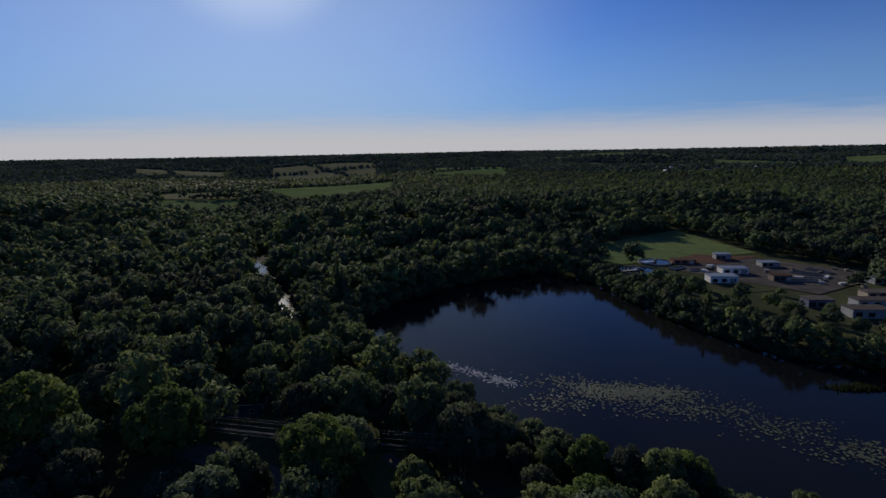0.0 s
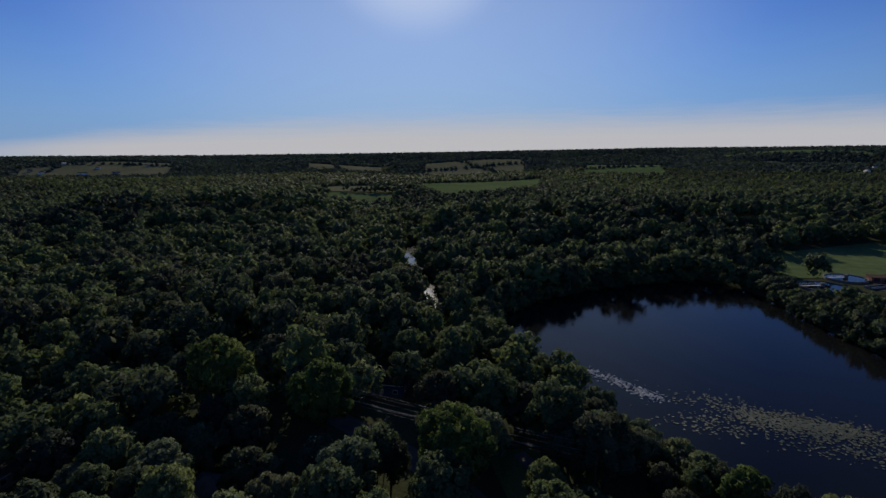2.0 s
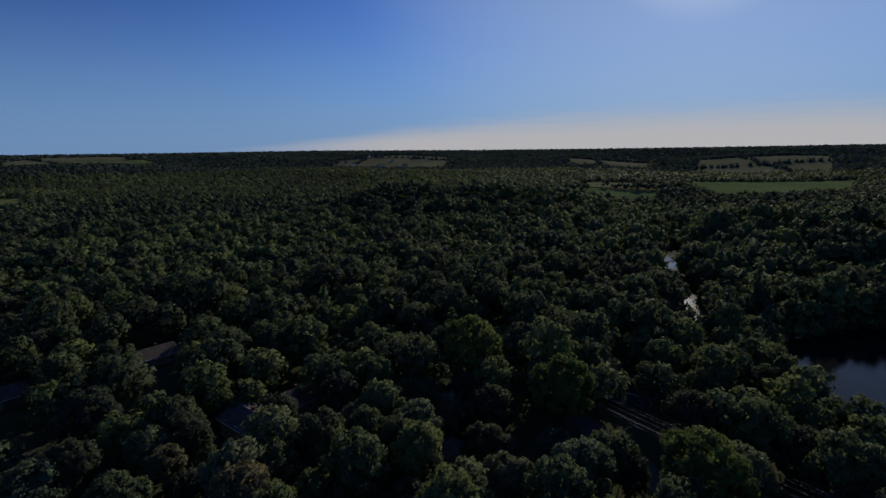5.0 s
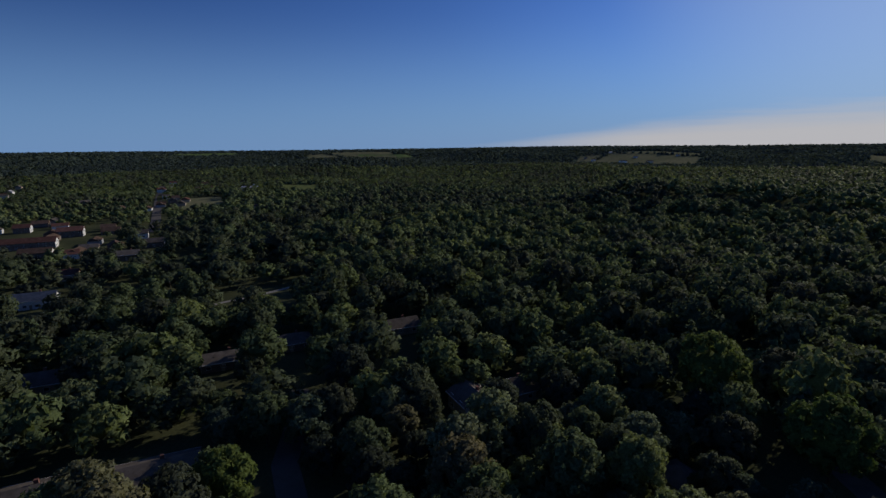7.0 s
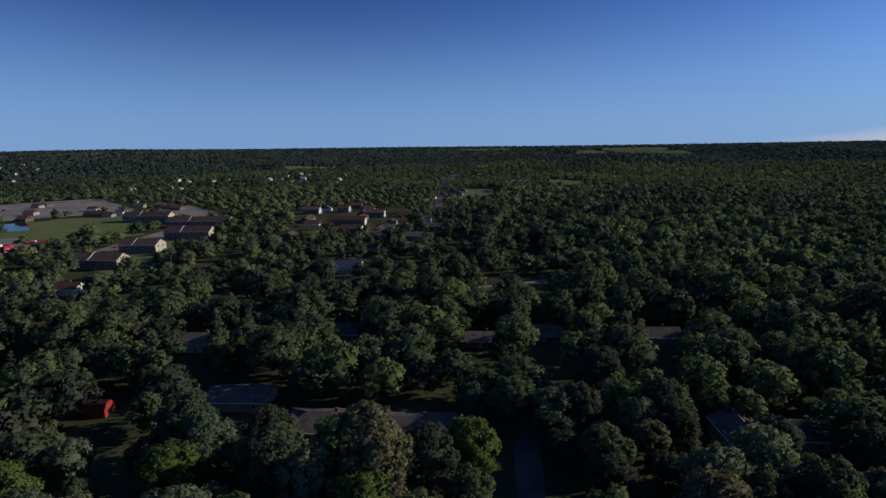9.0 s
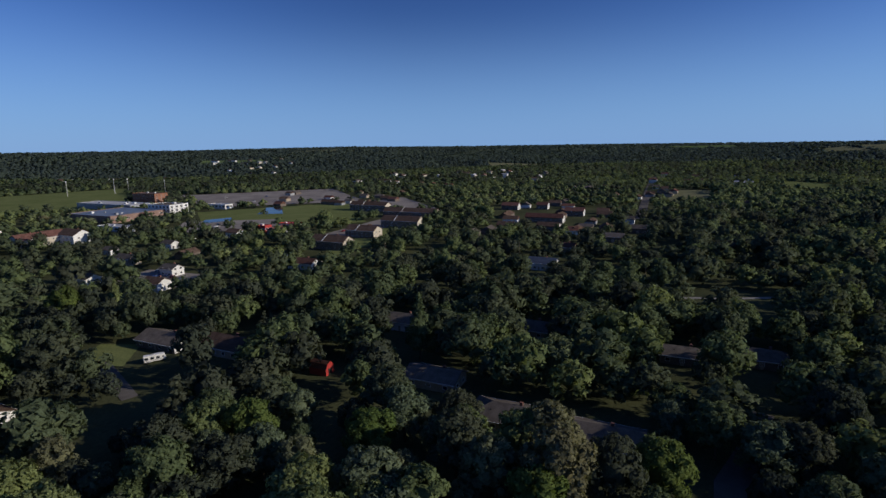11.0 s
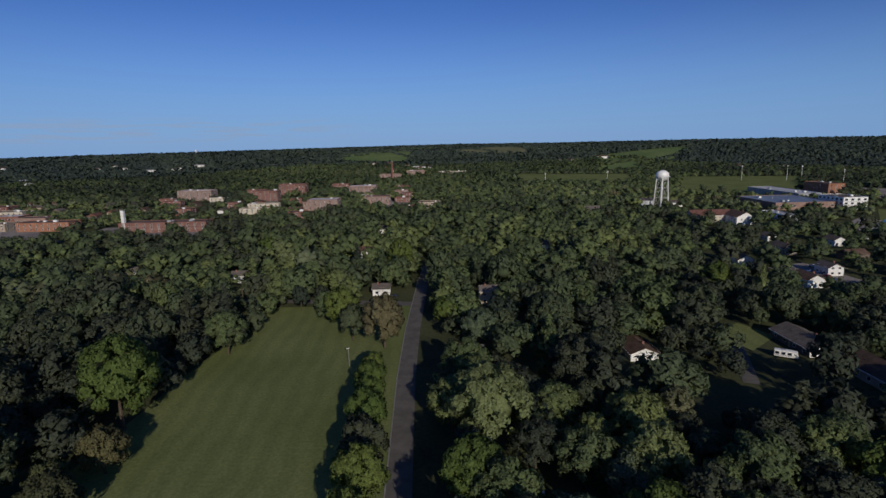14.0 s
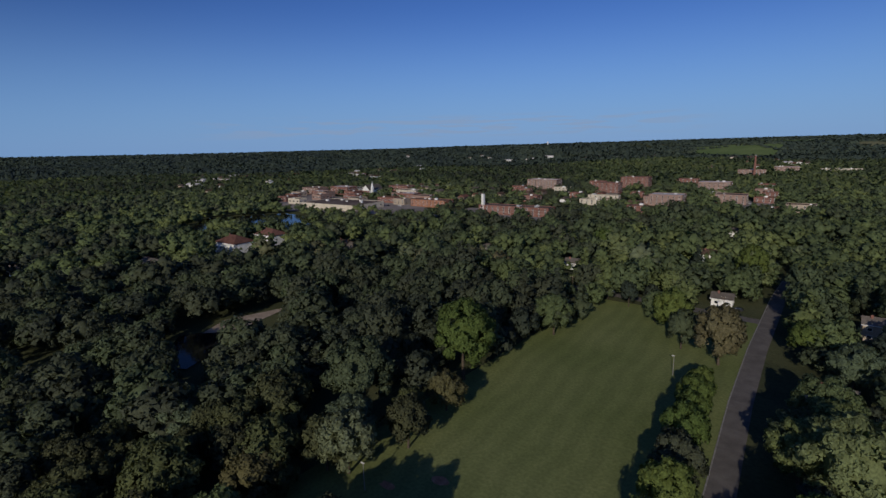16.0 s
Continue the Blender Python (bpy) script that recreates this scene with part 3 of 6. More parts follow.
# ---- buildings: x, y, length, depth, height, long axis along the avenue ('y') or across it ('x') ----
GRID = 4.0
HOUSES = [  # roof form, wall, roof, label
    (-112, -176, 20, 11, 2.9, "y", "gable", "brown", "slate", "long ranch house with a dark grey roof and white gable"),
    (-118, -150, 17, 11, 3.2, "y", "gable", "tan", "umber", "ranch house with a brown shingle roof"),
    (-116, -45, 19, 11, 3.0, "y", "hip", "tan", "slate", "low house with a grey hip roof and white gutters"),
    (-116, -23, 21, 11, 3.0, "y", "gable", "tan", "slate", "long low house with a worn grey shingle roof"),
    (-128, -73, 16, 10, 3.0, "y", "gable", "tan", "slate", "shaded house with a dark roof"),
    (-178, -9, 13, 9, 3.0, "y", "gable", "brown", "slate", "small house with a flat-looking grey roof"),
    (-186, 13, 15, 10, 3.0, "y", "hip", "brown", "slate", "house with a broad grey roof among trees"),
    (-119, 54, 10, 9, 4.6, "x", "gable", "tan", "slate", "two-storey house with a grey gable roof"),
    (-122, 68, 12, 9, 3.2, "y", "gable", "tan", "slate", "low house with a grey roof"),
    (-112, 137, 12, 9, 4.0, "x", "gable", "tan", "rust", "house with a reddish roof among trees"),
    (-73, 80, 8, 7, 3.2, "x", "hip", "tan", "slate", "small garage with a pale grey roof"),
    # shade put into the dark blue wall and near-black roof
    (-57, 137, 13, 10, 4.0, "x", "gable", "blue", "charcoal", "dark house in deep shade with a pale gutter"),
    (-54, -169, 12, 9, 2.7, "y", "gable", "white", "umber", "house with a brown roof and white gable end"),
    (-45, -345, 12, 9, 4.5, "x", "gable", "white", "slate", "white house with a steep gable"),
    (-83, -366, 6, 6, 3.4, "x", "gable", "white", "slate", "small white shed among trees"),
    (-112, -516, 18, 11, 6.0, "x", "gable", "cream", "slate", "cream two-storey house with grey roof"),
    (-188, -588, 12, 9, 6.0, "x", "gable", "white", "slate", "white house behind the water tower"),
    (-215, -576, 13, 9, 4.5, "x", "gable", "white", "slate", "white utility building by the water tower"),
    (45, -243, 8, 7, 3.3, "x", "gable", "white", "slate", "white house with a porch at the street corner"),
    (-6, -229, 8, 7, 6.0, "x", "gable", "tan", "slate", "narrow tan two-storey house"),
    (3, -165, 11, 8, 3.0, "x", "gable", "tan", "slate", "small house hidden under trees"),
    (-229, -219, 17, 9, 3.6, "y", "gable", "white", "rust", "white ranch house with a red-brown roof"),
    (-284, -91, 18, 10, 4.0, "y", "gable", "white", "blue", "house with a blue-grey roof and white dormers"),
    (-339, -92, 12, 9, 3.4, "y", "gable", "tan", "rust", "low house with a red-brown roof"),
    (-410, -162, 14, 10, 4.2, "y", "gable", "brown", "umber", "townhouse with a brown roof"),
    (-418, -128, 18, 10, 4.2, "y", "gable", "brown", "umber", "townhouse pair with brown roofs"),
    (-462, -145, 34, 11, 5.0, "y", "gable", "brown", "rust", "row of townhouses with red-brown roofs"),
    (-513, -131, 18, 11, 5.5, "y", "gable", "brown", "rust", "townhouse with a red-brown roof and white end"),
    (-540, -208, 18, 11, 5.0, "y", "gable", "brown", "rust", "townhouse with a red-brown roof"),
    (-556, -177, 12, 10, 5.0, "y", "gable", "brown", "rust", "townhouse with a white gable"),
    (-386, -70, 14, 9, 4.0, "y", "gable", "brown", "slate", "white house with a grey roof"), (-432, -60, 14, 9, 4.0, "y", "gable", "brown", "slate", "white house with a grey roof"),
    (-480, -76, 12, 9, 4.4, "y", "gable", "white", "slate", "house with a bright white gable"),
    (-640, 18, 11, 9, 5.0, "y", "gable", "white", "slate", "house with a bright white gable"),
    (336, -184, 22, 16, 8.0, "x", "hip", "white", "rust", "large white house with a red-brown hip roof"),
    (345, -218, 20, 14, 7.5, "x", "hip", "white", "rust", "large pale house with a red-brown roof"),
    (332, -128, 16, 10, 4.0, "x", "gable", "tan", "slate", "low tan house with a grey roof"),
    (386, -74, 14, 8, 3.4, "x", "gable", "white", "slate", "low white building with grey roof"),
    (194, -279, 8, 7, 4.0, "x", "gable", "white", "slate", "small white house among trees"),
    (126, -268, 8, 7, 4.0, "x", "gable", "white", "slate", "white house gable among trees"),
    (70, -330, 12, 9, 4.2, "x", "gable", "white", "umber", "white house among street trees"),
    (-150, -300, 12, 9, 4.0, "y", "gable", "white", "slate", "house with a white gable among trees"),
    (-190, -330, 14, 9, 4.2, "y", "gable", "tan", "slate", "tan house in the neighbourhood"),
    (-160, -255, 12, 9, 4.0, "y", "gable", "white", "umber", "house with a brown roof among trees"),
    (-202, -126, 11, 8, 3.4, "y", "gable", "white", "slate", "low house with a grey roof"),
    (-166, -108, 12, 9, 3.4, "y", "gable", "white", "slate", "low house with a grey roof"),
    (-187, 53, 16, 10, 3.0, "y", "gable", "tan", "slate", "long low house with a pale roof edge among trees"),
    (-236, -354, 10, 8, 4.0, "y", "gable", "white", "slate", "small white house near the shops"),
    (-183, -276, 10, 8, 4.4, "y", "gable", "white", "slate", "tall narrow house with a bright white gable"),
    (-240, -248, 8, 7, 3.6, "y", "gable", "white", "slate", "small white house behind trees"),
    (-205, -374, 9, 7, 3.4, "y", "gable", "white", "slate", "low white house by the lodge"),
    (-292, -352, 12, 9, 4.0, "y", "gable", "white", "umber", "house with a tan roof by the filling station"),
    (74, -424, 9, 8, 4.2, "x", "gable", "white", "slate", "white house with a steep gable among trees"),
    (73, -287, 8, 6, 3.0, "x", "gable", "tan", "slate", "small tan house under street trees"),
    (284, -236, 10, 8, 4.0, "x", "gable", "tan", "umber", "tan house among dense trees"),
    (-9, -96, 7, 6, 2.6, "x", "gable", "white", "membrane", "small garage with a pale metal roof"),
    (-180, -60, 12, 9, 3.2, "y", "gable", "tan", "slate", "house half hidden by trees"),
]
BLOCKS = [  # x, y, length, depth, height, axis, storeys, wall, roof, label
    (-323, -568, 70, 62, 9, "y", 1, "brick_pale", "steel", "broad school hall with a blue-grey roof"),
    (-378, -668, 100, 30, 7, "y", 1, "grey", "membrane", "long school wing with a pale roof"),
    (-440, -692, 44, 20, 17, "y", 3, "brick_orange", "tar", "tall orange brick school block"),
    (-366, -545, 34, 24, 15, "y", 3, "white", "slate", "white stepped school front with dark glass"),
    (-430, -540, 28, 12, 5, "y", 1, "white", "membrane", "low white building by the parking lot"),
    (-272, -480, 40, 12, 4, "y", 1, "white", "membrane", "low white building before the school"),
    (-340, -338, 18, 10, 5, "y", 1, "white", "red", "shop with a red fascia"),
    (-318, -346, 8, 8, 5.5, "y", 1, "red", "red", "red filling station canopy"),
    (605, -545, 44, 24, 9, "x", 2, "grey", "tar", "downtown store with grey flat roof"),
    (618, -520, 36, 20, 14, "x", 3, "brick", "membrane", "brick downtown building with a white top"),
    (660, -500, 34, 22, 12, "x", 3, "brick_pale", "tar", "pale brick downtown building"),
    (575, -600, 40, 20, 10, "x", 2, "brick", "tar", "brick shop row with flat roof"),
    (520, -560, 36, 18, 8, "x", 2, "cream", "tar", "cream shop row with flat roof"),
    (480, -400, 86, 50, 8, "x", 1, "cream", "tar", "large flat-roofed store with cream walls"),
    (393, -460, 48, 18, 10, "x", 2, "brick_orange", "tar", "long orange brick office building"),
    (440, -500, 30, 16, 7, "x", 1, "brick_pale", "tar", "low brick shop row downtown"),
    (272, -446, 76, 16, 11, "x", 3, "brick", "tar", "long brick school building with white bands"),
    (318, -560, 18, 14, 9, "x", 2, "brick", "tar", "small brick building with flat roof"),
    (395, -732, 48, 22, 18, "x", 5, "brick_pale", "membrane", "five-storey pale brick dormitory block"),
    (276, -690, 30, 20, 19, "x", 4, "brick", "tar", "tall brick campus hall"),
    (280, -806, 40, 22, 20, "x", 4, "brick", "tar", "brick campus hall with a tower"),
    (172, -595, 34, 22, 15, "x", 3, "brick_pale", "membrane", "stepped brick campus hall"),
    (190, -600, 14, 18, 11, "x", 2, "brick_pale", "tar", "lower wing of a brick hall"),
    (180, -524, 17, 12, 8, "x", 2, "brick", "tar", "small red brick building"),
    (170, -803, 40, 24, 14, "x", 3, "brick_pale", "membrane", "pale brick hall with a white roof house"),
    (118, -638, 30, 20, 13, "x", 3, "brick_pale", "tar", "pale brick laboratory block on campus"),
    (248, -607, 36, 10, 8, "x", 2, "cream", "tar", "long cream building with flat roof"),
    (176, -1112, 44, 20, 14, "x", 3, "brick_pale", "tar", "brick plant building by the smokestack"),
    (136, -1235, 42, 20, 14, "x", 3, "brick_pale", "membrane", "pale brick hall far off"),
    (52, -1273, 66, 18, 9, "x", 2, "cream", "tar", "long pale building far off"),
    (51, -596, 24, 16, 9, "x", 2, "tan", "umber", "building with a brown hip-like roof"),
    (338, -805, 26, 14, 11, "x", 2, "brick", "tar", "low brick campus building"),
    (225, -880, 30, 16, 12, "x", 3, "brick", "tar", "brick campus hall half hidden by trees"),
]
shop_dice = random.Random(9)
for i in range(34):
    x, y = compass(shop_dice.uniform(222, 236), shop_dice.uniform(600, 830))
    if all(math.hypot(x - b[0], y - b[1]) > 0.5 * max(b[2], b[3]) + 13 for b in BLOCKS):
        BLOCKS.append((x, y, shop_dice.uniform(16, 30), shop_dice.uniform(12, 18), shop_dice.uniform(5, 10), "x", shop_dice.choice((1, 2)),
                       shop_dice.choice(("brick", "brick_pale", "white", "cream", "tan", "brick")), shop_dice.choice(("tar", "tar", "membrane", "umber")), "flat-roofed shop in the town centre"))
for i in range(16):
    x, y = compass(shop_dice.uniform(186, 214), shop_dice.uniform(540, 900))
    if all(math.hypot(x - b[0], y - b[1]) > 0.5 * max(b[2], b[3]) + 16 for b in BLOCKS):
        BLOCKS.append((x, y, shop_dice.uniform(14, 24), shop_dice.uniform(10, 15), shop_dice.uniform(6, 10), "x", 2,
                       shop_dice.choice(("brick", "brick_pale", "cream")), shop_dice.choice(("tar", "umber")), "small brick college building among trees"))
BLOCKS = [(*b[:4], b[4] * (0.78 if b[4] > 7.5 else 1.0), *b[5:]) for b in BLOCKS]
APARTMENTS = [(-284, -244, 28, 13, 6.0), (-332, -252, 26, 13, 6.0), (-386, -250, 36, 14, 6.5), (-446, -278, 58, 13, 6.0), (-478, -352, 46, 13, 6.5)]
TOWER = (-197.0, -567.0)
LOTS = [(168, 228, 12.0), (178, 213, 14.0), (192, 227, 15.0), (206, 241, 13.0), (158, 222, 9.0), (170, 204, 10.0), (182, 240, 14.0), (150, 240, 9.0), (TOWER[0], TOWER[1], 16.0), (-42, 104, 6.0), (-8, 101, 5.5), (-96, -166, 9.0), (-90, -160, 7.0), (-114, -104, 6.0), (108, 287, 12.0), (113, 300, 13.0), (133, 322, 12.0), (126, 300, 12.0), (-203, -466, 22.0), (-222, -452, 15.0), (-214, -432, 14.0), (-205, -415, 12.0)]          # x, y, radius kept clear for buildings, yards and the camera's view
# treeless strips: roads, sight lines from the camera, openings for sunlight
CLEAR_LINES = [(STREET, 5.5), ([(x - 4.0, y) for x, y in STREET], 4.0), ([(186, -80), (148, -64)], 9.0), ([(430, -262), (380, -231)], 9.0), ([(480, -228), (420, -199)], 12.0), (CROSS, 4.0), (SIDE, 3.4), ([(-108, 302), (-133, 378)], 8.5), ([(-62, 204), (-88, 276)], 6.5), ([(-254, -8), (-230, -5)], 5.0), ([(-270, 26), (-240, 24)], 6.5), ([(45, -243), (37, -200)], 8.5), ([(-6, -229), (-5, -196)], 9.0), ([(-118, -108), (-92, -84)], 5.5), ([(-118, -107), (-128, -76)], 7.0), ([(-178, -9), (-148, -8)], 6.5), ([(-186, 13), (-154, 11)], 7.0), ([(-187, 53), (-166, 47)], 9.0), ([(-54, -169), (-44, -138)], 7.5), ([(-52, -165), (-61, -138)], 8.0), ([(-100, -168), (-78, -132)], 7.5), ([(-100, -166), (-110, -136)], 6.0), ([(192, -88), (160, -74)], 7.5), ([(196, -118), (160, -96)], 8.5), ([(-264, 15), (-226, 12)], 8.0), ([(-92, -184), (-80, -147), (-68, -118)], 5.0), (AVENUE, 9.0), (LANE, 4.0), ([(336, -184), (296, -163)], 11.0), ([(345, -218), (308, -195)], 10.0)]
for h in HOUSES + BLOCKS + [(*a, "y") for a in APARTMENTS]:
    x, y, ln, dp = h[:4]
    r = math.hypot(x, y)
    sight_length = min(0.085 * r, 45.0) * (0.6 if len(h) == 10 and isinstance(h[6], int) else 1.0) if r > 230 else ((32.0 if r > 180 else 24.0) if r > 140 else (12.0 if r > 100 else 2.0))      # treeless length in front, for the camera's view
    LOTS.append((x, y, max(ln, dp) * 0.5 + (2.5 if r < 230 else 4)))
    CLEAR_LINES.append(([(x, y), (x * (1 - sight_length / r), y * (1 - sight_length / r))], max(ln * (0.42 if r < 230 else 0.36) + (1.0 if r < 230 else 0.0), 5.0) ))

SPECIMENS = [  # x, y, crown width, kind
    (-92, 108, 19, 9), (-60, 105, 17, 10), (-25, 94, 17, 9), (-89, 130, 16, 1), (-39, 142, 12, 2), (-36, 122, 14, 3),
    (-88, 127, 13, 4), (-104, 83, 13, 5), (-146, 77, 13, 6), (-136, 25, 15, 7), (-86, -66, 12, 9), (-107, -232, 14, 10), (-140, -40, 16, 0),
    (32, -174, 16.5, 2), (45, -181, 11, 3), (51, -190, 13, 9), (61, -204, 11, 6), (11, -193, 12, 10), (-1.5, -174, 14, 22), (3, -142, 15, 4),
    (31, -152, 5.5, 9), (30, -143, 7.5, 10), (29, -133, 9, 9), (27, -122, 9, 10), (26, -112, 10.5, 9), (24, -99, 11, 7), (22, -87, 11, 10), (22, -76, 10, 9), (-26, -178, 18, 8), (-28, -138, 17, 3), (62, -238, 9, 1), (-3, -110, 20, 1), (1, -100, 11, 5),
    (86, -168, 15, 0), (90, -118, 20, 10), (98, -84, 19, 6), (-22, -98, 13, 2), (88, -224, 14, 4), (76, -217, 8, 8), (66, -216, 8, 5), 
    (64, -277, 11, 11), (-2, -250, 9, 12), (-121, -222, 9, 12), (-141, -86, 13, 11), (68, -244, 8, 12), (-22, -152, 11, 11), (39, -271, 15, 10), (129, -317, 13, 9),
]
FAR_GROUPS = [  # bearing, spread, nearest, farthest, count, share of long sheds
    (150, 5, 1350, 1750, 46, 0.25), (157, 3, 1500, 1900, 10, 0.4), (138, 4, 1700, 2100, 16, 0.1), (103, 3, 1650, 1900, 16, 0.1), (112, 5, 900, 1250, 12, 0.0),
    (92, 5, 950, 1250, 14, 0.1), (122, 7, 850, 1150, 14, 0.1), (214, 9, 1500, 2300, 18, 0.2), (201, 4, 1750, 2100, 14, 0.1), (226, 5, 1000, 1500, 16, 0.1),
    (240, 7, 900, 1600, 18, 0.2), (188, 5, 1300, 1700, 12, 0.3), (168, 3, 1450, 1800, 6, 0.4), (3, 4, 1900, 2300, 8, 0.3), (50, 6, 1900, 2500, 10, 0.1),
    (-28, 8, 1600, 2400, 12, 0.1), (107, 9, 400, 640, 18, 0.0), (138, 12, 320, 480, 4, 0.0), (100, 6, 650, 900, 14, 0.0), (130, 8, 650, 850, 16, 0.0), (205, 6, 600, 760, 10, 0.0), (215, 7, 640, 900, 14, 0.0)]
FAR_HOUSES = []
far_dice = random.Random(21)
for az, spread, r0, r1, count, big in FAR_GROUPS:
    for i in range(count):
        x, y = compass(az + far_dice.uniform(-spread, spread), far_dice.uniform(r0, r1))
        if free_of_water(x, y):
            FAR_HOUSES.append((x, y, far_dice.uniform(9, 15) * (2.6 if far_dice.random() < big else 1.0), far_dice.choice((4, 94)) + far_dice.uniform(-8, 8)))
            # a second circle opens the side facing the camera
            LOTS.append((x, y, 15.0)), LOTS.append((x * 0.987, y * 0.987, 12.0))
for az0, az1, r0, r1, mat in ((-10, -24, 2750, 3000, FIELD), (14, 4, 2600, 2850, CROP), (80, 70, 2500, 2800, FIELD), (112, 102, 2600, 2900, FIELD), (128, 118, 2300, 2600, CROP),
                              (154, 146, 2300, 2700, FIELD), (170, 158, 1900, 2250, FIELD), (182, 174, 2700, 3100, CROP), (206, 199, 2800, 3200, FIELD), (232, 224, 2400, 2750, FIELD),
                              (248, 240, 2000, 2300, CROP), (137, 128, 3200, 3700, CROP), (165, 150, 3300, 3800, FIELD), (192, 180, 3500, 3900, FIELD), (98, 88, 3500, 3900, FIELD)):
    sector(az0, az1, r0, r1, mat, "farm field between far woods")


# ---- trees ----
def ico(level):
    bm = bmesh.new()
    bmesh.ops.create_icosphere(bm, subdivisions=level, radius=1.0)
    v = np.array([x.co[:] for x in bm.verts])
    f = np.array([[x.index for x in g.verts] for g in bm.faces])
    bm.free()
    return v, f


ICO1 = ico(1)
OCTA = (np.array([(1, 0, 0), (0, 1, 0), (-1, 0, 0), (0, -1, 0), (0, 0, 1), (0, 0, -1)], float),
        np.array([(0, 1, 4), (1, 2, 4), (2, 3, 4), (3, 0, 4), (1, 0, 5), (2, 1, 5), (3, 2, 5), (0, 3, 5)]))


def unit(v):
    return v / np.maximum(np.linalg.norm(v, axis=1), 1e-6)[:, None]


def crown_mesh(rng, cards, size, lobes, core=ICO1, tall=1.0, cone=False, loose=0.3, body=0.7):
    """Crown of a tree about 2 units wide: leaf sprays on many clumps round an inner mass. Points, triangles and soft normals; base at z = 0."""
    cen, rad = [], []
    low, wide_at = rng.uniform(0.12, 0.34), rng.uniform(0.36, 0.56)
    for i in range(lobes):
        a = i * 2.4 + rng.uniform(-0.5, 0.5)
        if cone:
            h = i / max(1, lobes - 1)
            d = 0.62 * (1 - h) * rng.uniform(0.75, 1.1)
            rad.append(0.26 * (1 - h) + 0.13)
            cen.append((d * math.cos(a), d * math.sin(a), 0.3 + h * 2.5 * tall))
            continue
        h = ((i + 0.5) / lobes) ** 0.85
        ring = 1 - ((h - wide_at) / (1 - wide_at if h > wide_at else wide_at + 0.25)) ** 2
        d = 0.76 * math.sqrt(max(0.02, ring)) * rng.uniform(0.78, 1.12)
        rad.append(rng.uniform(0.8, 1.25) * min(0.5, 1.28 / math.sqrt(lobes)))
        cen.append((d * math.cos(a), d * math.sin(a), tall * (low + h * 1.34) + rng.uniform(-0.08, 0.08)))
    cen, rad = np.array(cen), np.array(rad)
    mid = np.array([0.0, 0.0, tall * 0.85])
    inner = core[0] * np.array([0.3, 0.3, 1.15 * tall]) + np.array([0, 0, 1.1 * tall]) if cone else core[0] * np.array([0.58, 0.58, 0.58 * tall]) + mid
    vs, fs, ns, n = [inner], [core[1]], [unit(inner - mid)], len(inner)
    for c, s in zip(cen, rad):
        v = core[0] * (1 + rng.uniform(-0.2, 0.2, (len(core[0]), 1))) * s * body + c
        vs.append(v), fs.append(core[1] + n), ns.append(unit(unit(v - c) * 0.45 + unit(v - mid) * 0.45 + np.array([0, 0, 0.22])))
        n += len(v)
    tri = np.concatenate(fs)
    pick = rng.choice(len(rad), cards * 3, p=rad ** 2 / (rad ** 2).sum())
    d = rng.normal(size=(cards * 3, 3))
    d[:, 2] += 0.3
    d = unit(unit(d) + 0.45 * unit(cen[pick] - mid))
    p = cen[pick] + d * (rad[pick] * rng.uniform(0.74, 1.14, cards * 3))[:, None]
    deep = np.zeros(len(p), bool)
    for i, (c, s) in enumerate(zip(cen, rad)):
        deep |= (np.linalg.norm(p - c, axis=1) < s * 0.8) & (pick != i)
    keep = np.flatnonzero(~deep)[:cards]
    p, d = p[keep], d[keep]
    nrm = unit(d + rng.normal(size=d.shape) * loose)
    u = unit(np.cross(nrm, rng.normal(size=d.shape)))
    w = np.cross(nrm, u)
    s = (size * rng.uniform(0.6, 1.35, len(p)))[:, None]
    k = rng.uniform(0.6, 1.2, (3, len(p), 1))
    q = np.stack([p - u * s * k[0], p + u * s * k[1] + nrm * s * 0.15, p + w * s * k[2] * 1.3 + nrm * s * 0.2], 1).reshape(-1, 3)
    soft = unit(d * 0.42 + unit(p - mid) * 0.45 + np.array([0, 0, 0.22]) + rng.normal(size=d.shape) * loose * 0.6)
    b = n + np.arange(len(p))[:, None] * 3
    tri = np.concatenate([tri, b + np.array([0, 1, 2])])
    return np.concatenate([*vs, q]), tri, np.concatenate([*ns, np.repeat(soft, 3, axis=0)])


def trunk_mesh(rng, high, thick):
    """Tapered trunk with four limbs, 1 unit of height up to the crown's middle."""
    vs, fs = [], []

    def tube(a, b, ra, rb, sides=6):
        n = len(vs)
        for p, r in ((a, ra), (b, rb)):
            for i in range(sides):
                t = i / sides * 2 * math.pi
                vs.append((p[0] + r * math.cos(t), p[1] + r * math.sin(t), p[2]))
        fs.extend((n + i, n + (i + 1) % sides, n + sides + (i + 1) % sides, n + sides + i) for i in range(sides))

    lean = rng.uniform(-0.25, 0.25, 2)
    fork = (lean[0], lean[1], high * 0.5)
    tube((0, 0, -0.6), (0, 0, 0.5), thick * 1.5, thick, 7)
    tube((0, 0, 0.5), fork, thick, thick * 0.7, 7)
    for i in range(4):
        a = i * 1.57 + rng.uniform(-0.4, 0.4)
        e = (fork[0] + math.cos(a) * high * 0.24, fork[1] + math.sin(a) * high * 0.24, high * rng.uniform(0.72, 0.9))
        tube(fork, e, thick * 0.5, thick * 0.15, 5)
    tube(fork, (fork[0] * 1.4, fork[1] * 1.4, high * 0.95), thick * 0.6, thick * 0.15, 5)
    return np.array(vs), fs


rng = np.random.default_rng(7)


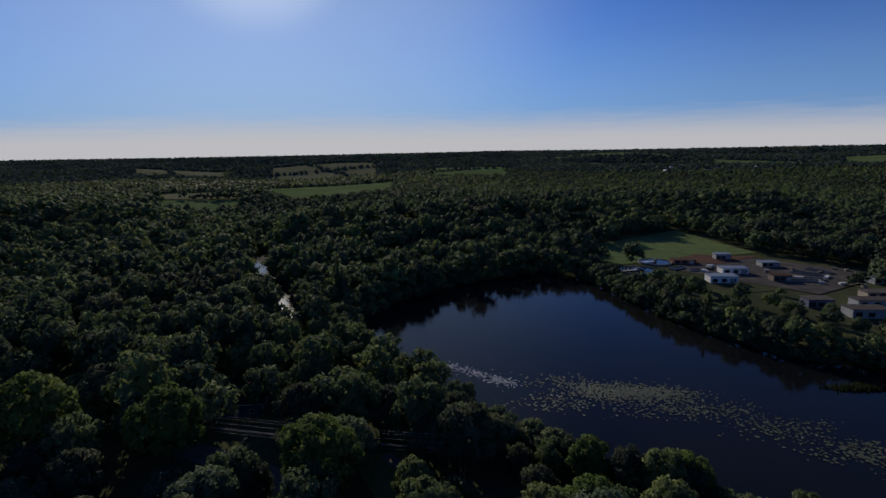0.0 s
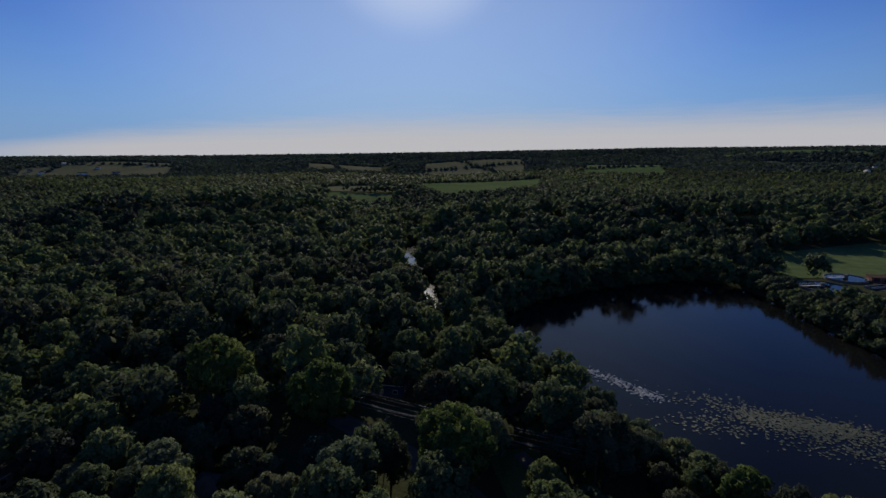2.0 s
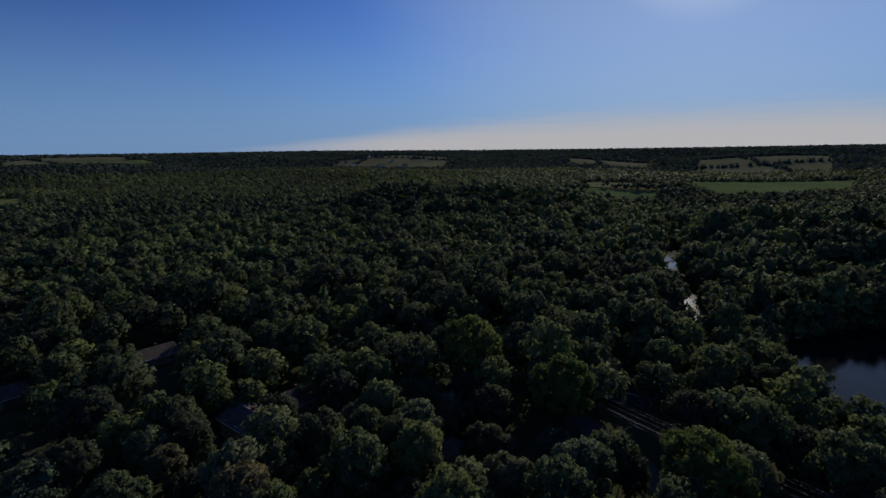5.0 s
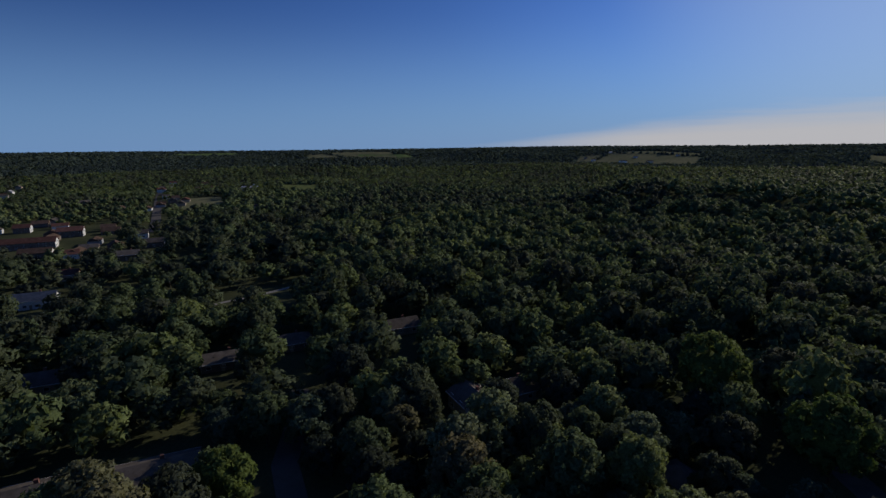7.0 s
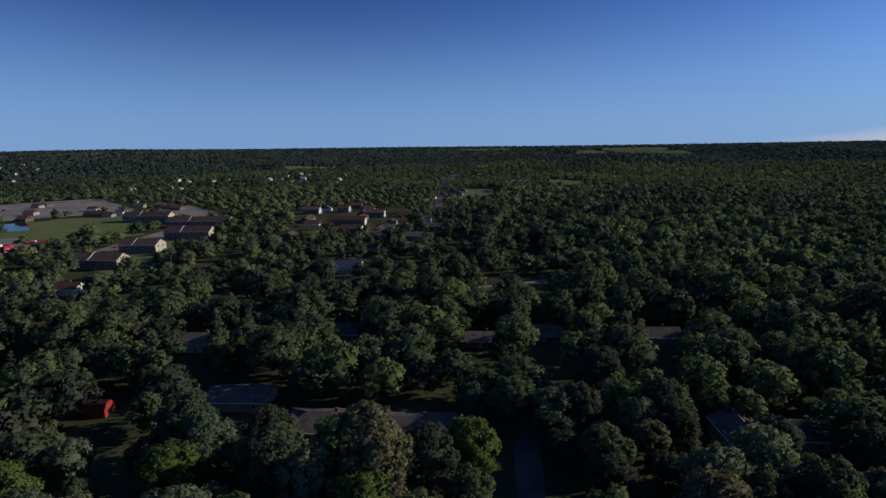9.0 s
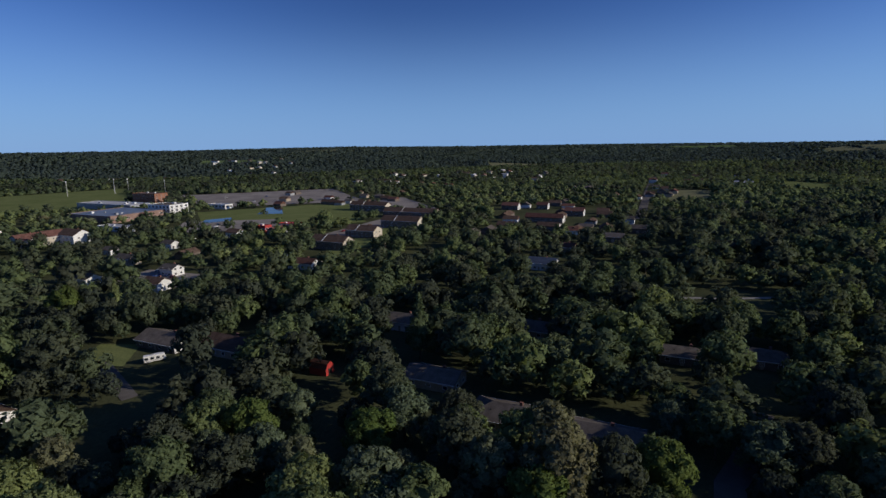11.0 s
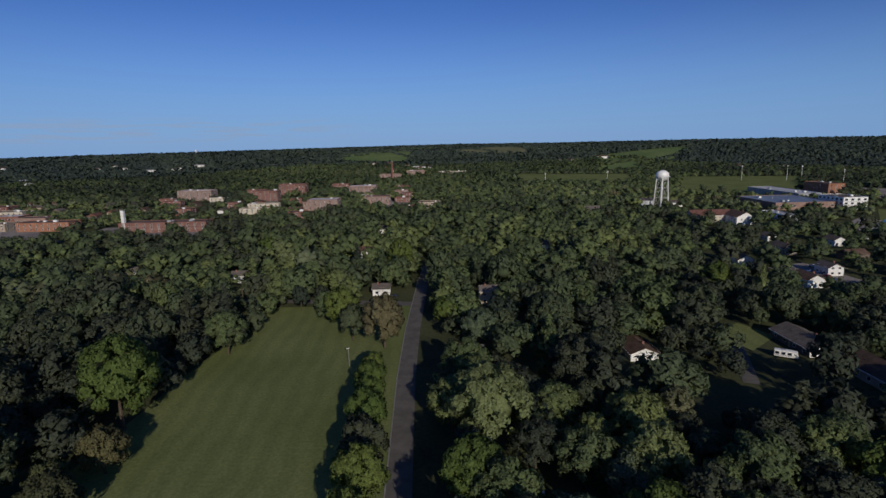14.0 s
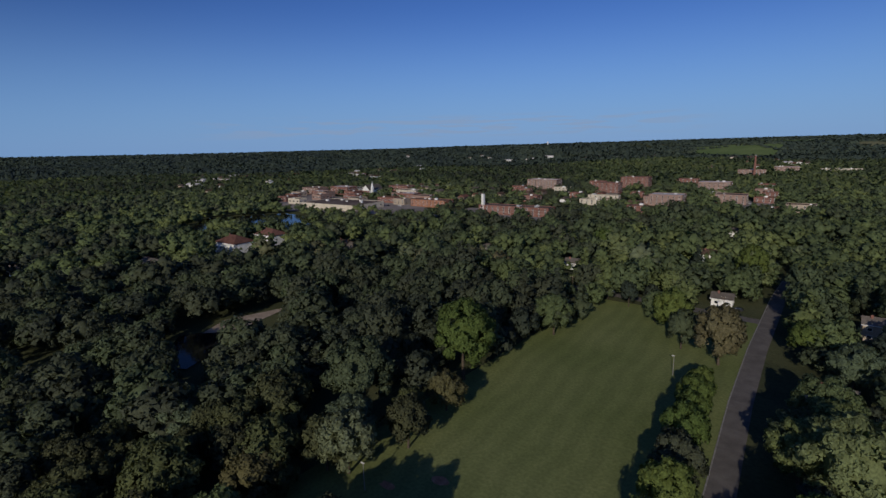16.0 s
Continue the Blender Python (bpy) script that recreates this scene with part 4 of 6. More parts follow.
def free(x, y):
    ok = ~inside(x, y, LAKE) & (gap_to(x, y, LAKE, True) > 2.0) & ~inside(x, y, LAWN_OUT)
    hedge = (np.hypot(x, y) > 1150) & ((np.abs((0.83 * x + 0.56 * y) / 460 % 1 - 0.5) < 0.02) | (np.abs((0.5 * x - 0.87 * y) / 390 % 1 - 0.5) < 0.022))
    for poly in OPEN[1:]:
        ok &= ~inside(x, y, poly) | hedge
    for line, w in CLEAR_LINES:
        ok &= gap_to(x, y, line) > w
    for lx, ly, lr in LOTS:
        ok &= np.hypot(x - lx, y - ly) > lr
    return ok


def scattered(r0, r1, step, keep=1.0, az0=-44.0, az1=264.0):
    g = np.arange(-r1, r1, step)
    x, y = (a.ravel() for a in np.meshgrid(g, g * 1.0))
    x = x + (np.round(y / step) % 2) * step * 0.5 + rng.uniform(-0.36, 0.36, x.shape) * step
    y = y + rng.uniform(-0.36, 0.36, y.shape) * step
    r, az = np.hypot(x, y), np.degrees(np.arctan2(-x, y))
    az = np.where(az < -60, az + 360, az)
    ok = (r >= r0) & (r < r1) & (az > az0) & (az < az1) & (rng.random(x.shape) < keep)
    x, y, r, az = x[ok], y[ok], r[ok], az[ok]
    ok = free(x, y) & (~built_up(x, y) | (rng.random(x.shape) < 0.72))
    return x[ok], y[ok]


def built_up(x, y):
    """Where streets and yards thin the trees out."""
    r, az = np.hypot(x, y), np.degrees(np.arctan2(-x, y)) % 360
    return (((az > 93) & (az < 166) & (r > 230) & (r < 900)) | ((az > 196) & (az < 236) & (r > 390) & (r < 900)) | ((az > 180) & (az < 204) & (r > 560) & (r < 900)))


def settled(x, y):
    return np.where(built_up(x, y), 0.8, 1.0)


def shore_trees():
    """A close row of trees round the lake's edge."""
    out = []
    for (ax_, ay_), (bx_, by_) in zip(LAKE, LAKE[1:] + LAKE[:1]):
        d = math.hypot(bx_ - ax_, by_ - ay_)
        for k in range(int(d / 7.0) + 1):
            s = (k + 0.5) / (int(d / 7.0) + 1)
            px, py = ax_ + (bx_ - ax_) * s, ay_ + (by_ - ay_) * s
            nx_, ny_ = (by_ - ay_) / d, -(bx_ - ax_) / d
            for sg in (1, -1):
                q = (px + nx_ * sg * 4.5, py + ny_ * sg * 4.5)
                if not inside(np.array([q[0]]), np.array([q[1]]), LAKE)[0]:
                    out.append(q)
                    break
    out = np.array(out)
    return out


def tree_kind(name, label, i, cone=False, leaf=None, cards=2500, size=0.066, lobes=30):
    r = np.random.default_rng(100 + i)
    cv, cf, cn = crown_mesh(r, cards, size, 16 if cone else lobes, ICO1, r.uniform(0.8, 1.1), cone, 0.4)
    tv, tf = trunk_mesh(r, 9.0, 0.26)
    return mesh_of("crown", cv * np.array([5, 5, 5]) + np.array([0, 0, 2.6]), cf, leaf or LEAF_TREE, normals=cn), mesh_of("trunk", tv, tf, BARK), name, label


KINDS = [tree_kind("tree", "broad leafy tree with a rounded dark green crown", i) for i in range(9)]
KINDS += [tree_kind("tree", "leafy tree with a fresh yellow-green crown", 40 + i, leaf=LEAF_FRESH) for i in range(2)]
KINDS += [tree_kind("conifer", "narrow dark conifer with drooping boughs", 20 + i, True) for i in range(2)]
KINDS += [tree_kind("tree", "large old tree with a wide dark green crown", 60 + i, cards=4400, size=0.052, lobes=46) for i in range(3)]
KINDS += [tree_kind("tree", "large tree with a wide yellow-green crown", 70, leaf=LEAF_FRESH, cards=4400, size=0.052, lobes=46)]
DULL_KINDS = [tree_kind("dull_tree", "dense tree with a dull olive-green crown", 80 + i, leaf=LEAF_DULL) for i in range(4)]


KINDS += DULL_KINDS
KINDS += [tree_kind("tree", "leafy tree with a pale silvery-green crown", 50 + i, leaf=LEAF_SILVER) for i in range(2)]


# bearings on which crowns get darker, duller leaves
def dull_stand(x, y):
    az = np.degrees(np.arctan2(-x, y)) % 360
    return (az > 203) & (az < 268) & (np.hypot(x, y) < 330) & ~((np.abs(x - 160) < 60) & (np.abs(y + 250) < 40))


def plant(x, y, size, high, turn, kind):
    crown, trunk, name, label = KINDS[kind]
    t = thing(name, x, y, float(land(x, y)) - 0.1, turn, label, "tree", "trees around the houses and lake")
    for nm, me in (("crown", crown), ("trunk", trunk)):
        o = part_mesh(nm, me, t)
        o.scale = (size, size, high)
    return t


def stands(x, y):
    """Lighter and darker stretches of wood, from 0 to 1."""
    w = np.sin(x / 63 + 1.7 * np.sin(y / 91)) + np.sin(y / 57 + 1.3 * np.sin(x / 113 + 2.0)) + np.sin((x + y) / 171 + 0.8)
    return np.clip(0.5 + w / 4.5, 0, 1)


def woods(name, x, y, scale, high, protos, mat, label):
    """Many trees as one body of leaves."""
    vs, fs, ns, tone, n = [], [], [], [], 0
    which = rng.integers(0, len(protos), len(x))
    z = land(x, y)
    for k, (pv, pf, pn) in enumerate(protos):
        m = np.flatnonzero(which == k)
        if not len(m):
            continue
        a = rng.uniform(0, 6.283, len(m))
        c, s = np.cos(a)[:, None], np.sin(a)[:, None]
        sx = scale[m][:, None]
        v = np.stack([(pv[:, 0] * c - pv[:, 1] * s) * sx + x[m][:, None], (pv[:, 0] * s + pv[:, 1] * c) * sx + y[m][:, None],
                      pv[:, 2] * high[m][:, None] + z[m][:, None]], -1)
        ns.append(np.stack([pn[:, 0] * c - pn[:, 1] * s, pn[:, 0] * s + pn[:, 1] * c, np.broadcast_to(pn[:, 2], (len(m), len(pn)))], -1).reshape(-1, 3))
        f = pf[None] + (np.arange(len(m)) * len(pv))[:, None, None] + n
        vs.append(v.reshape(-1, 3)), fs.append(f.reshape(-1, 3))
        hue = np.clip(0.62 * rng.beta(1.25, 1.35, len(m)) + 0.38 * stands(x[m], y[m]), 0, 1)
        az = np.degrees(np.arctan2(-x[m], y[m])) % 360
        hue = np.where((az > 158) & (az < 204) & (np.hypot(x[m], y[m]) > 185), np.clip(hue * 0.8 + 0.2, 0, 1), hue)
        hue = np.where(dull_stand(x[m], y[m]), hue * 0.5, hue)
        tone.append(np.repeat(hue, len(pv)))
        n += len(m) * len(pv)
    me = mesh_of(name, np.concatenate(vs), np.concatenate(fs), mat, normals=np.concatenate(ns))
    me.attributes.new("tone", "FLOAT", "POINT").data.foreach_set("value", np.concatenate(tone).astype(np.float32))
    return tagged(new(name, me), label, "woods", kind="stuff")


# trees that stand out
for x, y, wide, kind in SPECIMENS:
    if wide >= 15:
        kind = kind if kind > 20 else (16 if kind in (9, 10) else 13 + kind % 3)
    plant(x, y, wide / 10, wide / 10 * ((rng.uniform(0.9, 1.05) if wide > 10 else 1.2) if not 18 < x < 60 else 1.2), rng.uniform(0, 360), kind)

def low_shore(x, y):
    """Bushes and young trees between lake and works, shrunk to fit the camera's view."""
    # near-bank trees are shrunk too, to bare the water from the camera
    near_bank = (gap_to(x, y, LAKE, True) < 14) & (x < 140) & (y < 235)
    return np.where((gap_to(x, y, LAKE, True) < 80) & (x > 80) & (y > 130) & (y < 310), 0.55, np.where(near_bank, 0.72, 1.0))


# nearest trees, one by one
nx, ny = scattered(66, 185, 9.3, 0.97)
shore = shore_trees()
sr = np.hypot(shore[:, 0], shore[:, 1])
nx, ny = np.concatenate([nx, shore[sr < 185, 0]]), np.concatenate([ny, shore[sr < 185, 1]])
apart = np.ones(len(nx), bool)
for x, y, wide, kind in SPECIMENS:
    apart &= np.hypot(nx - x, ny - y) > wide * 0.42 + 3
nx, ny = nx[apart], ny[apart]
near = np.argsort(np.hypot(nx, ny))
for i in near[:270]:
    s = rng.uniform(0.8, 1.48) * float(low_shore(nx[i], ny[i]))
    kind = int(rng.choice((int(rng.integers(0, 9)), int(rng.integers(9, 11)), int(rng.integers(21, 23))), p=(0.84, 0.08, 0.08)))
    if dull_stand(nx[i], ny[i]) and kind < 11 and rng.random() < 0.9:
        kind = int(rng.integers(17, 21))
    plant(nx[i], ny[i], s if kind not in (11, 12) else s * 0.7, s * rng.uniform(0.85, 1.1), rng.uniform(0, 360), kind)

rest = near[270:]
PROTO_A = [(v * 5 + np.array([0, 0, 3.0]), f, n) for v, f, n in (crown_mesh(np.random.default_rng(200 + i), 520, 0.122, 17, OCTA, 0.80 + 0.03 * i, False) for i in range(11))]
for seed in (260,):                                  # a spruce here and there
    v, f, n = crown_mesh(np.random.default_rng(seed), 420, 0.13, 14, OCTA, 0.95, True)
    PROTO_A.append((v * np.array([5.4, 5.4, 4.7]) + np.array([0, 0, 1.0]), f, n))
PROTO_B = [(v * 5 + np.array([0, 0, 2.5]), f, n) for v, f, n in (crown_mesh(np.random.default_rng(300 + i), 112, 0.165, 10, OCTA, 0.82 + 0.03 * i, False, 0.4, 0.84) for i in range(12))]
PROTO_C = [(v * 5 + np.array([0, 0, 2.5]), f, n) for v, f, n in (crown_mesh(np.random.default_rng(400 + i), 40, 0.21, 5, OCTA, 0.82 + 0.03 * i, False, 0.35, 0.9) for i in range(12))]


def sprays(r, count, wide, low, high, size):
    """Loose leafy sprays over a rounded crown, for trees far off."""
    d = r.normal(size=(count, 3))
    d[:, 2] = np.abs(d[:, 2]) * 0.9 + 0.1
    d /= np.linalg.norm(d, axis=1)[:, None]
    p = d * np.array([wide, wide, high - low]) * r.uniform(0.75, 1.05, (count, 1)) + np.array([0, 0, low])
    n = d + r.normal(size=d.shape) * 0.6
    u = np.cross(n, r.normal(size=d.shape))
    u /= np.linalg.norm(u, axis=1)[:, None]
    w = np.cross(n, u)
    w /= np.linalg.norm(w, axis=1)[:, None]
    s = size * r.uniform(0.7, 1.3, (count, 1))
    v = np.stack([p - u * s, p + u * s, p + w * s * 1.5], 1).reshape(-1, 3)
    return v, np.arange(count * 3).reshape(-1, 3), np.repeat(unit(d * 0.55 + np.array([0, 0, 0.55]) + r.normal(size=d.shape) * 0.1), 3, axis=0)


def mound(seed, count, wide, low, high, size):
    """A low-built far crown: a solid inner cap and a few leafy sprays on it."""
    r = np.random.default_rng(seed)
    a = np.arange(5) * 1.2566 + r.uniform(0, 1.2)
    ring = np.stack([np.cos(a) * wide * 0.86, np.sin(a) * wide * 0.86, np.full(5, low)], 1) * r.uniform(0.85, 1.15, (5, 1))
    cap = np.concatenate([ring, [[r.uniform(-0.8, 0.8), r.uniform(-0.8, 0.8), high * 0.93]]])
    v, f, n = sprays(r, count, wide, low, high, size)
    faces = np.array([(k, (k + 1) % 5, 5) for k in range(5)])
    tips = unit(np.concatenate([ring * np.array([0.12, 0.12, 0]) + np.array([0, 0, 0.45]), [[0, 0, 1.0]]]))
    return np.concatenate([cap, v]), np.concatenate([faces, f + 6]), np.concatenate([tips, n])


PROTO_D = [mound(i, 9, 5.2, 1.5, 10.5, 2.6) for i in range(12)]
sx_, sy_ = scattered(185, 270, 9.8, 0.96)
ax, ay = np.concatenate([nx[rest], sx_]), np.concatenate([ny[rest], sy_])
ls = rng.uniform(0.7, 1.6, len(ax)) * low_shore(ax, ay) * settled(ax, ay)
woods("woods", ax, ay, ls, ls * rng.uniform(0.78, 1.1, len(ax)), PROTO_A, LEAF_WOOD, "leafy green woodland trees standing close together")
bx, by = scattered(270, 520, 10.8, 0.96)
bx, by = np.concatenate([bx, shore[sr >= 185, 0]]), np.concatenate([by, shore[sr >= 185, 1]])
ls = rng.uniform(0.7, 1.65, len(bx)) * low_shore(bx, by) * settled(bx, by)
woods("woods", bx, by, ls, ls * rng.uniform(0.66, 0.98, len(bx)), PROTO_B, LEAF_WOOD, "dense green woodland around the neighbourhood")
cx_, cy_ = scattered(520, 850, 11.6, 0.96)
ls = rng.uniform(0.8, 1.5, len(cx_)) * settled(cx_, cy_)
woods("woods", cx_, cy_, ls, ls * rng.uniform(0.58, 0.9, len(cx_)), PROTO_C, LEAF_WOOD, "dense green woodland farther off")
dx_, dy_ = scattered(850, 1600, 11.6, 0.97)
ls = rng.uniform(0.75, 1.4, len(dx_))
woods("woods", dx_, dy_, ls, ls * rng.uniform(0.6, 0.9, len(dx_)), PROTO_D, LEAF_WOOD, "distant green woodland")
# bushes at the water's edge
by_x, by_y = [], []
for p, q in zip(LAKE, LAKE[1:] + LAKE[:1]):
    k = int(math.hypot(q[0] - p[0], q[1] - p[1]) / 2.6) + 1
    for i in range(k):
        by_x.append(p[0] + (q[0] - p[0]) * i / k + rng.uniform(-1.2, 1.6)), by_y.append(p[1] + (q[1] - p[1]) * i / k + rng.uniform(-1.2, 1.6))
by_x, by_y = np.array(by_x), np.array(by_y)
ls = rng.uniform(0.3, 0.62, len(by_x))
shrubs = woods("shrubs", by_x, by_y, ls * 1.1, ls, PROTO_B, LEAF_WOOD, "low leafy bushes along the lake's edge")


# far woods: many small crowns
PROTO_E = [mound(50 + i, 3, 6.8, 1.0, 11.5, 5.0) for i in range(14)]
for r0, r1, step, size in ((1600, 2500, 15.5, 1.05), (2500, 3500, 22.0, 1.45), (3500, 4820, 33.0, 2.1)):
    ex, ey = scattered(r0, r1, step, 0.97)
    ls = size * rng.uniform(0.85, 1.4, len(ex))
    woods("woods", ex, ey, ls, rng.uniform(0.75, 1.15, len(ex)), PROTO_E, LEAF_RIDGE_HAZED, "far wooded hills towards the horizon")


# ---- buildings ----
def add_box(bm, x0, x1, y0, y1, z0, z1):
    v = [bm.verts.new((x, y, z)) for z in (z0, z1) for x, y in ((x0, y0), (x1, y0), (x1, y1), (x0, y1))]
    for f in ((3, 2, 1, 0), (4, 5, 6, 7), (0, 1, 5, 4), (1, 2, 6, 5), (2, 3, 7, 6), (3, 0, 4, 7)):
        bm.faces.new([v[i] for i in f])
    return v


def box_part(name, parent, mat, x0, x1, y0, y1, z0, z1, label=""):
    bm = bmesh.new()
    add_box(bm, x0, x1, y0, y1, z0, z1)
    return part(name, bm, mat, parent, label)


def window_mesh(w, h, frame_mat):
    """A framed window in the xz plane, facing -y, centred at the origin."""
    t = 0.11
    def rect(w_, h_, y):
        return [(-w_, y, -h_), (w_, y, -h_), (w_, y, h_), (-w_, y, h_)]
    v = rect(w / 2, h / 2, 0.05) + rect(w / 2, h / 2, -0.06) + rect(w / 2 - t, h / 2 - t, -0.06) + rect(w / 2 - t, h / 2 - t, -0.015)
    f = [(k * 4 + i, k * 4 + (i + 1) % 4, k * 4 + 4 + (i + 1) % 4, k * 4 + 4 + i) for k in range(3) for i in range(4)] + [(12, 13, 14, 15)]
    return mesh_of("window", v, f, [frame_mat, GLASS], [0] * 12 + [1])


WIN_HOUSE = window_mesh(1.5, 1.25, TRIM)
WIN_TALL = window_mesh(1.6, 1.9, TRIM)
WIN_WIDE = window_mesh(3.4, 1.7, TRIM)
WIN_DARK = window_mesh(2.6, 1.9, DARK_METAL)


def set_window(parent, me, x, y, z, face):
    o = part_mesh("window", me, parent)
    o.matrix_basis = pose(x, y, z, 0, 0, face)
    return o


def house(x, y, ln, dp, high, axis, form, wall, roof, label, detail=True):
    h = thing("house", x, y, float(land(x, y)), GRID + (90 if axis == "y" else 0), label, "house", "houses of the town")
    a, b, rise, over = ln / 2, dp / 2, dp * (0.26 if high > 3.1 else 0.2), 0.55
    bm = bmesh.new()                                   # walls, with the gable ends
    add_box(bm, -a, a, -b, b, -0.5, high)
    if form == "gable":
        for s in (-1, 1):
            v = [bm.verts.new(p) for p in ((s * a, -b, high), (s * a, b, high), (s * a, 0, high + rise), (s * (a - 0.2), -b, high), (s * (a - 0.2), b, high), (s * (a - 0.2), 0, high + rise))]
            bm.faces.new(v[:3]), bm.faces.new(v[3:][::-1]), bm.faces.new((v[0], v[2], v[5], v[3])), bm.faces.new((v[1], v[4], v[5], v[2]))
    bmesh.ops.recalc_face_normals(bm, faces=bm.faces[:])
    part("wall", bm, WALLS[wall], h)
    # on brown houses, white ends against dark sides paint in sun and shade
    if form == "gable" and (wall == "brown" or "gable" in label):
        for s in (-1, 1):
            bm = bmesh.new()
            rim = [(-b, 0.3), (b, 0.3), (b, high), (0, high + rise), (-b, high)]
            o, i = ([bm.verts.new((s * (a + e), p, q)) for p, q in rim] for e in (0.05, -0.02))
            bm.faces.new(o), bm.faces.new(i[::-1])
            for k in range(5):
                bm.faces.new((o[k], i[k], i[(k + 1) % 5], o[(k + 1) % 5]))
            bmesh.ops.recalc_face_normals(bm, faces=bm.faces[:])
            part("gable_wall", bm, WALLS["cream" if "cream" in label else "white"], h, "pale gable end")
    bm = bmesh.new()
    ea, eb, t = a + over, b + over, 0.22
    drop = rise * over / b
    if form == "gable":
        prof = [(-eb, high - drop), (0, high + rise), (eb, high - drop), (eb, high - drop + t), (0, high + rise + t), (-eb, high - drop + t)]
        l = [bm.verts.new((-ea, p, z + 0.02)) for p, z in prof]
        r = [bm.verts.new((ea, p, z + 0.02)) for p, z in prof]
        for i in range(6):
            j = (i + 1) % 6
            bm.faces.new((l[i], l[j], r[j], r[i]))
        for s in (l, r):
            bm.faces.new((s[0], s[1], s[4], s[5])), bm.faces.new((s[1], s[2], s[3], s[4]))
    else:
        rid = max(0.5, a - b)
        for dz in (0.02, 0.02 + t):
            e = [bm.verts.new(p) for p in ((-ea, -eb, high - drop + dz), (ea, -eb, high - drop + dz), (ea, eb, high - drop + dz), (-ea, eb, high - drop + dz))]
            p, q = bm.verts.new((-rid, 0, high + rise + dz)), bm.verts.new((rid, 0, high + rise + dz))
            for f in ((e[0], e[1], q, p), (e[1], e[2], q), (e[2], e[3], p, q), (e[3], e[0], p)):
                bm.faces.new(f)
    bmesh.ops.recalc_face_normals(bm, faces=bm.faces[:])
    part("roof", bm, ROOFS[roof], h)
    if detail:
        box_part("gutter", h, TRIM, -ea, ea, -eb - 0.13, -eb, high - drop - 0.02, high - drop + 0.2, "white gutter")
        box_part("gutter", h, TRIM, -ea, ea, eb, eb + 0.13, high - drop - 0.02, high - drop + 0.2, "white gutter")
        box_part("chimney", h, WALLS["brick"], a * 0.3, a * 0.3 + 0.8, 0.3, 1.0, high + rise * 0.6, high + rise + 0.9, "brick chimney")
        box_part("vent", h, DARK_METAL, -a * 0.4, -a * 0.4 + 0.2, -b * 0.5, -b * 0.5 + 0.2, high + rise * 0.4, high + rise * 0.5 + 0.5)
    floors = 2 if high > 4.3 else 1
    for s in range(floors):
        z = 1.6 + s * 2.7
        k = max(2, int(ln / 4.2))
        for i in range(k):
            for side, f in ((-1, 0), (1, 180)):
                set_window(h, WIN_HOUSE, -a + (i + 0.5) * ln / k, side * b, z, f)
        for side, f in ((-1, 270), (1, 90)):
            for off in (-dp * 0.22, dp * 0.22):
                set_window(h, WIN_HOUSE, side * (a + 0.06), off, z, f)
    box_part("door", h, WALLS["tan"], -0.5, 0.5, -b - 0.06, -b + 0.02, 0.0, 2.05, "front door")
    return h


def block(x, y, ln, dp, high, axis, storeys, wall, roof, label):
    h = thing("building", x, y, float(land(x, y)), GRID + (90 if axis == "y" else 0), label, "building", "large buildings of the town")
    a, b = ln / 2, dp / 2
    bm = bmesh.new()
    add_box(bm, -a, a, -b, b, -0.8, high)
    part("wall", bm, WALLS[wall], h)
    bm = bmesh.new()                                   # parapet round the flat roof
    for q in ((-a - 0.1, a + 0.1, -b - 0.1, -b + 0.3), (-a - 0.1, a + 0.1, b - 0.3, b + 0.1), (-a - 0.1, -a + 0.3, -b + 0.3, b - 0.3), (a - 0.3, a + 0.1, -b + 0.3, b - 0.3)):
        add_box(bm, *q, high + 0.002, high + 0.55)
    part("parapet", bm, WALLS[wall] if roof != "red" else ROOFS["red"], h)
    box_part("roof", h, ROOFS[roof], -a + 0.3, a - 0.3, -b + 0.3, b - 0.3, high + 0.004, high + 0.16)
    r = random.Random(int(abs(x * 7 + y)))
    for i in range(max(1, int(ln / 16))):              # plant on the roof
        ux, uy, us = r.uniform(-a * 0.8, a * 0.8), r.uniform(-b * 0.6, b * 0.6), r.uniform(0.8, 1.8)
        box_part("roof_unit", h, STEEL_WHITE if r.random() < 0.6 else WALLS["grey"], ux - us, ux + us, uy - us * 0.7, uy + us * 0.7, high + 0.16, high + 0.16 + us)
    step = (high - 0.8) / storeys
    for s in range(storeys):
        z = 0.6 + step * (s + 0.55)
        me = WIN_DARK if wall in ("white", "grey") else (WIN_TALL if storeys > 1 else WIN_WIDE)
        k = min(12, max(2, int(ln / 5.2))) if not (storeys == 1 and ln > 60) else 0
        for i in range(k):
            for side, f in ((-1, 0), (1, 180)):
                if side > 0 or axis == "y":
                    set_window(h, me, -a + (i + 0.5) * ln / k, side * b, z, f)
        k = min(5, max(2, int(dp / 6)))
        for i in range(k):
            for side, f in ((-1, 270), (1, 90)):
                set_window(h, me, side * a, -b + (i + 0.5) * dp / k, z, f)
    if storeys > 1:
        for s in range(1, storeys):
            z = 0.6 + step * s
            bm = bmesh.new()
            add_box(bm, -a - 0.05, a + 0.05, -b - 0.05, b + 0.05, z, z + 0.28)
            part("band", bm, CONCRETE, h, "pale stone band")
    return h


